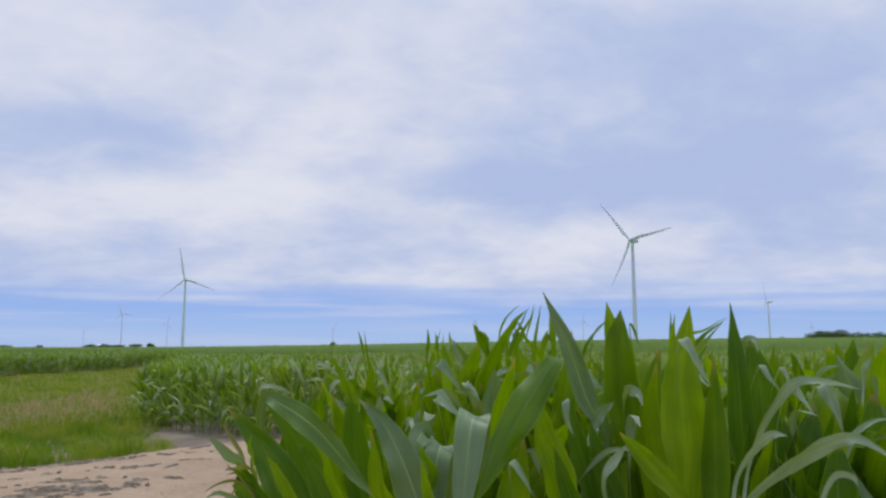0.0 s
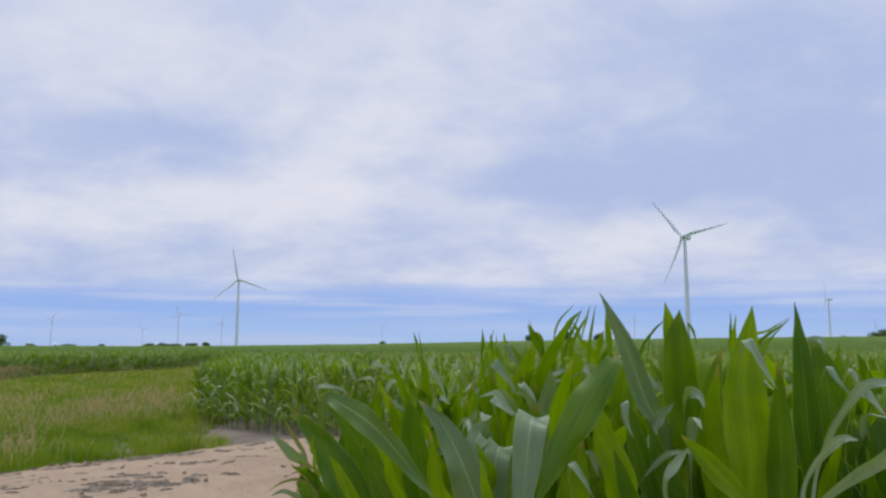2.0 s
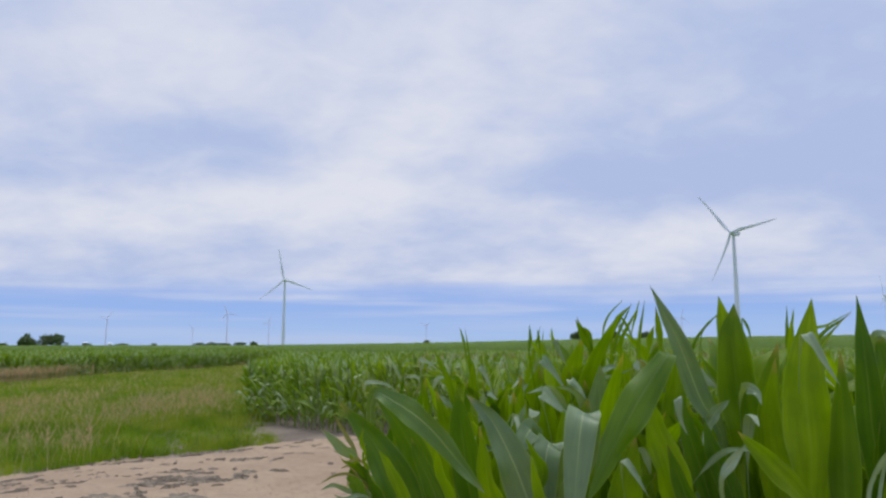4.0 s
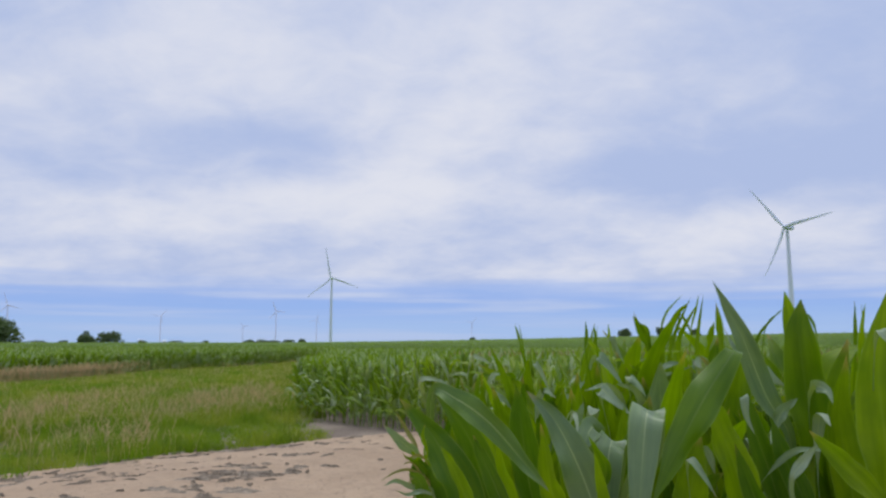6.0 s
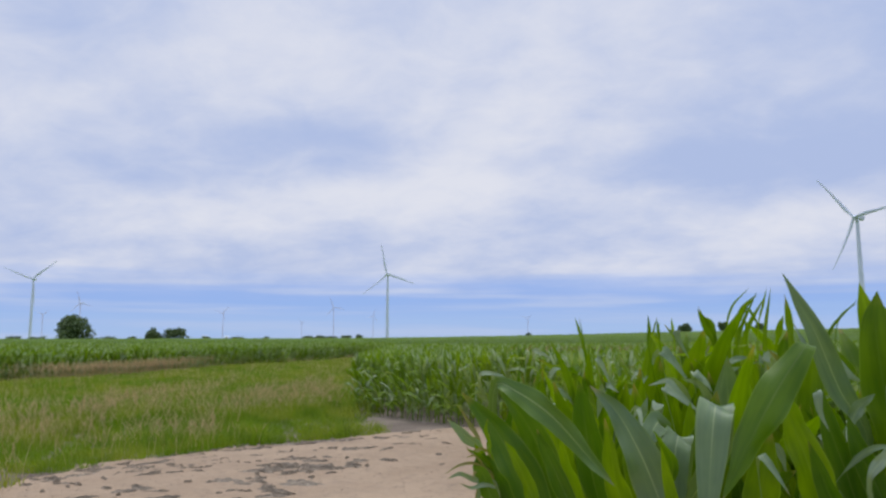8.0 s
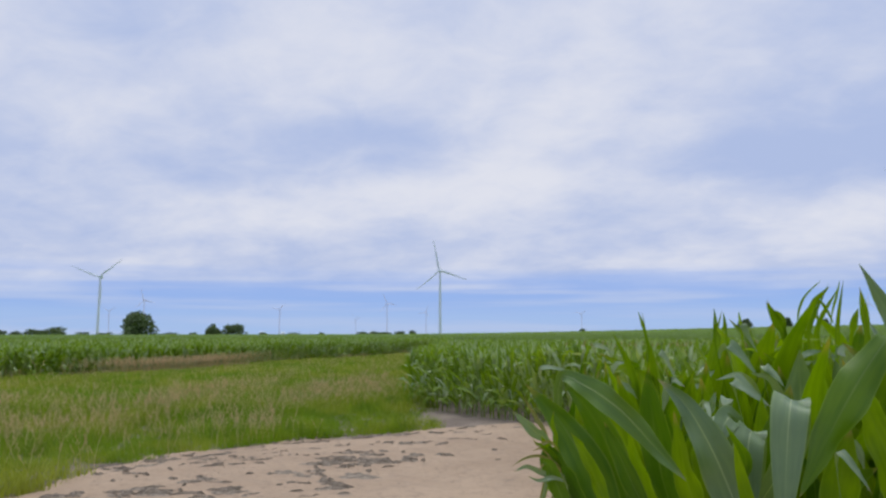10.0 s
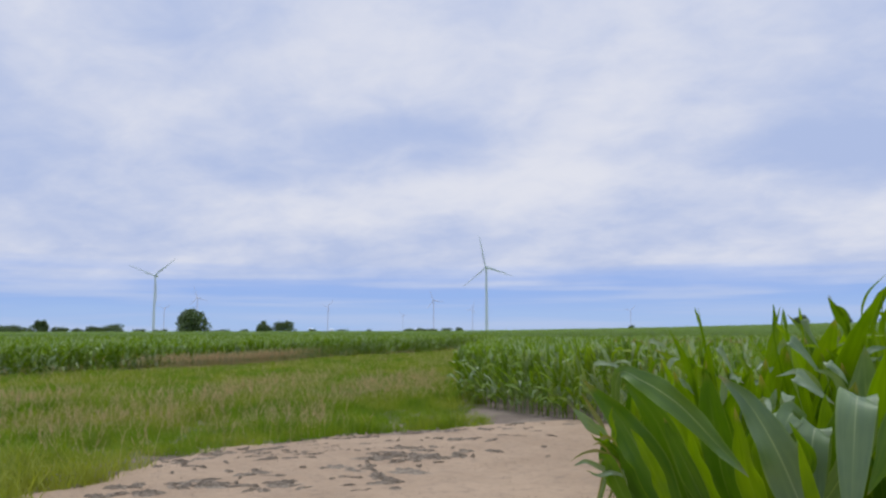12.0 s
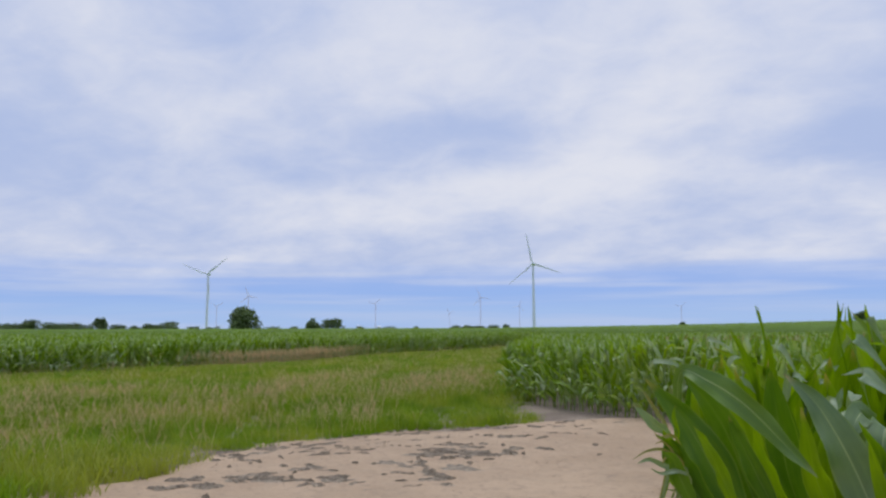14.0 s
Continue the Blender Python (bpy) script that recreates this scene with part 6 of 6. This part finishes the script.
# ---------------------------------------------------------------- wind turbines
def turbine(azimuth, distance, hub, spin, facing, size=1.0):
    """A three-bladed wind turbine. facing: the rotor's heading; spin: the first blade's angle from upright."""
    x, y = -distance * math.sin(radians(azimuth)), distance * math.cos(radians(azimuth))
    z = float(ground_z(x, y))
    thing = new("wind_turbine")
    thing.matrix_basis = pose(x, y, z, 0, 0, facing)
    zs = np.linspace(0, hub - 1.6, 9)
    v, f, u = tube(np.stack([0 * zs, 0 * zs, zs], -1), np.interp(zs, [0, hub], [1.95, 1.1]) * size, 20)
    tower = part("tower", mesh_of("tower", v, f, hazed_paint, u), thing)
    v, f, u = tube([(0, 0, -0.4), (0, 0, 0.5), (0, 0, 0.52)], [3.4, 3.4, 0.1], 20)
    part("foundation", mesh_of("foundation", v, f, hazed_paint, u), thing)
    bm = bmesh.new()
    bmesh.ops.create_cube(bm, size=1.0, matrix=Matrix.Translation((0, 2.2, hub)) @ Matrix.Diagonal((3.4 * size, 9.5 * size, 3.6 * size, 1)))
    bmesh.ops.bevel(bm, geom=bm.edges[:], offset=0.7 * size, segments=3, affect="EDGES")
    me = bpy.data.meshes.new("nacelle")
    bm.to_mesh(me), bm.free()
    me.materials.append(hazed_paint)
    nacelle = part("nacelle", me, thing)
    ys = np.linspace(-2.2, -5.2, 7)
    v, f, u = tube(np.stack([0 * ys, ys, 0 * ys + hub], -1), np.array([1.5, 1.7, 1.7, 1.55, 1.2, 0.7, 0.05]) * size, 14)
    rotor = part("hub", mesh_of("hub", v, f, hazed_paint, u), thing)
    reach = 38.5 * size
    s = np.linspace(0, 1, 16)
    chord = np.interp(s, [0, 0.06, 0.2, 0.6, 0.95, 1], [1.7, 1.8, 2.7, 1.5, 0.65, 0.12]) * size
    thick = np.interp(s, [0, 0.06, 0.2, 0.6, 1], [1.9, 1.8, 0.8, 0.35, 0.05]) * size
    pitch = np.radians(np.interp(s, [0, 0.2, 1], [14, 12, 2]))
    a = np.linspace(0, 2 * np.pi, 10, endpoint=False)
    cx = np.cos(a)[None] * chord[:, None] / 2 - (0.2 * chord * np.minimum(1, s * 6))[:, None]
    cy = np.sin(a)[None] * thick[:, None] / 2
    bx = cx * np.cos(pitch)[:, None] - cy * np.sin(pitch)[:, None]
    by = cx * np.sin(pitch)[:, None] + cy * np.cos(pitch)[:, None] - 3.6 * size - (4.0 * s ** 2)[:, None]
    bz = np.broadcast_to((s * reach)[:, None], bx.shape)
    i, j = np.meshgrid(np.arange(15), np.arange(10), indexing="ij")
    f = np.stack([i * 10 + j, i * 10 + (j + 1) % 10, (i + 1) * 10 + (j + 1) % 10, (i + 1) * 10 + j], -1).reshape(-1, 4)
    for k in range(3):
        q = radians(spin + 120 * k)
        v = np.stack([bx * math.cos(q) + bz * math.sin(q), by, bz * math.cos(q) - bx * math.sin(q) + hub], -1).reshape(-1, 3)
        part("blade", mesh_of("blade", v, f, hazed_paint), rotor)
    return tagged(thing, "white three-bladed wind turbine rising over the corn fields", "wind turbine", "wind turbines")


# azimuth, elevation of the hub over its foot, spin
for az, el, spin, facing in ((-11.03, 8.05, -37, -42), (23.74, 5.12, 350, 10), (-20.46, 3.20, 0, -104), (49.11, 4.20, 52, 30), (27.95, 2.45, 340, 20), (24.85, 1.75, 20, 10),
                             (36.3, 1.95, 45, 20), (46.1, 2.55, 345, 30), (48.4, 1.70, 60, 30), (12.6, 1.55, 50, 5), (-7.1, 2.05, 10, -10), (-23.2, 1.45, 0, -20),
                             (30.4, 1.25, 80, 20)):
    # far ones are slimmer and shorter-bladed: haze swallowing their tips, put into the shape
    turbine(az, 80 / math.tan(radians(el)), 80.0, spin, facing, 1.0 if el > 3 else 0.74)


# ---------------------------------------------------------------- trees on the horizon
def tree(azimuth, distance, height, width, seed, clumps=420, shrub=False, sink=0.0):
    """A broad-leaved tree: trunk, limbs and a crown of many small leaf clumps."""
    r = np.random.default_rng(seed)
    x, y = -distance * math.sin(radians(azimuth)), distance * math.cos(radians(azimuth))
    thing = new("tree")
    thing.location = (x, y, float(ground_z(x, y)) - sink)
    trunk_top = height * (0.2 if shrub else 0.42)
    v, f, u = tube([(0, 0, -0.3), (0.1, 0, trunk_top * 0.5), (0, 0.1, trunk_top), (0.1, 0, height * 0.75)], [height * 0.045, height * 0.035, height * 0.025, height * 0.006], 8)
    part("trunk", mesh_of("trunk", v, f, bark, u), thing)
    lobes = []
    for k in range(14):
        a, q = r.uniform(0, 6.28), r.uniform(0.25, 1)
        c = np.array([math.cos(a) * width * 0.41 * q * (1.15 - 0.62 * (height_at := r.uniform(0, 1))), math.sin(a) * width * 0.30 * q, height * ((0.06 + 0.62 * height_at) if shrub else (0.16 + 0.62 * height_at))])
        size = np.array([width * r.uniform(0.15, 0.22), width * r.uniform(0.15, 0.22), height * r.uniform(0.17, 0.24)]) * (1.15 - 0.35 * c[2] / height)
        lobes.append((c, size))
        v, f, u = tube([(0, 0, trunk_top * 0.7), c * (0.5, 0.5, 0.8), c], [height * 0.02, height * 0.012, height * 0.004], 5)
        part("limb", mesh_of("limb", v, f, bark, u), thing)
    pts = []
    for c, size in lobes:
        n = clumps // 11
        d = r.normal(0, 1, (n, 3))
        d /= np.linalg.norm(d, axis=1)[:, None]
        pts.append(c + d * size * r.uniform(0.5, 1.08, (n, 1)))
    pts = np.concatenate(pts)
    pts[:, 2] = np.clip(pts[:, 2], height * 0.03, height)
    n, q = len(pts), 7
    s = height * 0.042 * r.uniform(0.6, 1.3, (n * q, 1))
    centre = np.repeat(pts, q, 0) + r.normal(0, height * 0.03, (n * q, 3))
    a = r.normal(0, 1, (n * q, 3))
    a /= np.linalg.norm(a, axis=1)[:, None]
    b = np.cross(a, r.normal(0, 1, (n * q, 3)))
    b /= np.linalg.norm(b, axis=1)[:, None]
    v = np.stack([centre - a * s, centre + b * s * 0.6, centre + a * s, centre - b * s * 0.6], 1).reshape(-1, 3)
    f = np.arange(n * q * 4).reshape(-1, 4)
    part("crown", mesh_of("crown", v, f, tree_leaf, smooth=False), thing)
    return tagged(thing, "low dark green shrub row on the horizon" if shrub else "dark green broad-leaved tree beyond the corn field", "tree", "trees on the horizon")


for n, (az, up_deg, wide_deg, far) in enumerate((
        (46.7, 1.9, 3.15, 330), (41.2, 0.85, 1.25, 420), (39.75, 0.9, 2.3, 420), (0.75, 0.72, 1.05, 380), (-1.9, 0.82, 1.0, 380), (-4.3, 0.70, 0.95, 380),
        (12.55, 0.26, 0.9, 520), (62.4, 0.55, 3.4, 480), (60.8, 0.72, 1.5, 480), (59.4, 0.62, 3.0, 480), (57.6, 0.55, 3.0, 480), (56.4, 0.88, 1.1, 480), (51.9, 0.62, 2.6, 480), (52.9, 0.5, 1.8, 480), (61.6, 0.55, 2.8, 480), (58.4, 0.55, 3.2, 480),
        (55.2, 0.4, 1.4, 480), (54.0, 0.3, 1.2, 480), (29.8, 0.30, 1.4, 620), (28.9, 0.34, 1.5, 620), (28.0, 0.26, 1.5, 620), (27.0, 0.30, 1.5, 620), (25.9, 0.34, 1.0, 620),
        (37.5, 0.25, 0.8, 700), (44.2, 0.22, 1.6, 600), (42.6, 0.2, 0.9, 600), (35.2, 0.2, 1.5, 700), (33.0, 0.18, 1.0, 700), (48.6, 0.22, 1.4, 600), (50.0, 0.25, 1.3, 600),
        (-23.8, 0.60, 2.4, 520), (-24.8, 0.66, 3.0, 520), (-26.3, 0.58, 3.0, 520), (-27.8, 0.50, 3.0, 520), (-29.4, 0.5, 2.4, 520), (-21.3, 0.2, 0.9, 520))):
    eye_line = 1.58 + far * math.tan(radians(np.interp(az, [-30, -20, -10, 0, 10, 20, 28, 40], [0.72, 0.70, 0.62, 0.47, 0.26, 0.10, 0.0, 0.0])))
    x, y = -far * math.sin(radians(az)), far * math.cos(radians(az))
    foot = float(ground_z(x, y))
    tree(az, far, eye_line + far * math.tan(radians(up_deg)) - foot, far * math.tan(radians(wide_deg)), 900 + n, 540 if up_deg > 0.7 else 620, up_deg < 0.6)


# ---------------------------------------------------------------- small farm buildings far off
def shed(azimuth, distance, wide, deep, high):
    x, y = -distance * math.sin(radians(azimuth)), distance * math.cos(radians(azimuth))
    thing = new("farm_shed")
    thing.matrix_basis = pose(x, y, float(ground_z(x, y)), 0, 0, azimuth)
    w, d, h, t = wide / 2, deep / 2, high * 0.75, 0.15
    bm = bmesh.new()
    bmesh.ops.create_cube(bm, size=1.0, matrix=Matrix.Translation((0, 0, h / 2)) @ Matrix.Diagonal((wide, deep, h, 1)))
    me = bpy.data.meshes.new("wall")
    bm.to_mesh(me), bm.free()
    me.materials.append(hazed_paint)
    part("wall", me, thing)
    v = [(sx * (w + 0.3), sy * (d + 0.3), h + k) for k in (0.002, t) for sx in (-1, 1) for sy in (-1, 1)] + [(sx * (w + 0.3), 0, high + k) for k in (0, t) for sx in (-1, 1)]
    f = [(0, 2, 9, 8), (1, 8, 9, 3), (4, 10, 11, 6), (5, 7, 11, 10), (0, 4, 6, 2), (1, 3, 7, 5), (0, 8, 10, 4), (1, 5, 10, 8), (2, 6, 11, 9), (3, 9, 11, 7)]
    part("roof", mesh_of("roof", np.array(v), np.array(f), hazed_paint, smooth=False), thing, "pale metal roof")
    part("door", mesh_of("door", np.array([(-0.9, -d - 0.03, 0), (0.9, -d - 0.03, 0), (0.9, -d - 0.03, 2.1), (-0.9, -d - 0.03, 2.1), (-0.9, -d + 0.05, 0), (0.9, -d + 0.05, 0), (0.9, -d + 0.05, 2.1), (-0.9, -d + 0.05, 2.1)]),
                         np.array([(0, 1, 2, 3), (4, 7, 6, 5), (0, 3, 7, 4), (1, 5, 6, 2), (3, 2, 6, 7)]), dark_metal, smooth=False), thing, "dark door")
    return tagged(thing, "small white farm shed with a low gable roof", "shed", "sheds on the horizon")


shed(37.6, 820, 4.5, 4.0, 4.2)
shed(36.0, 820, 4.0, 4.0, 3.9)
shed(29.2, 700, 4.5, 4.0, 3.6)
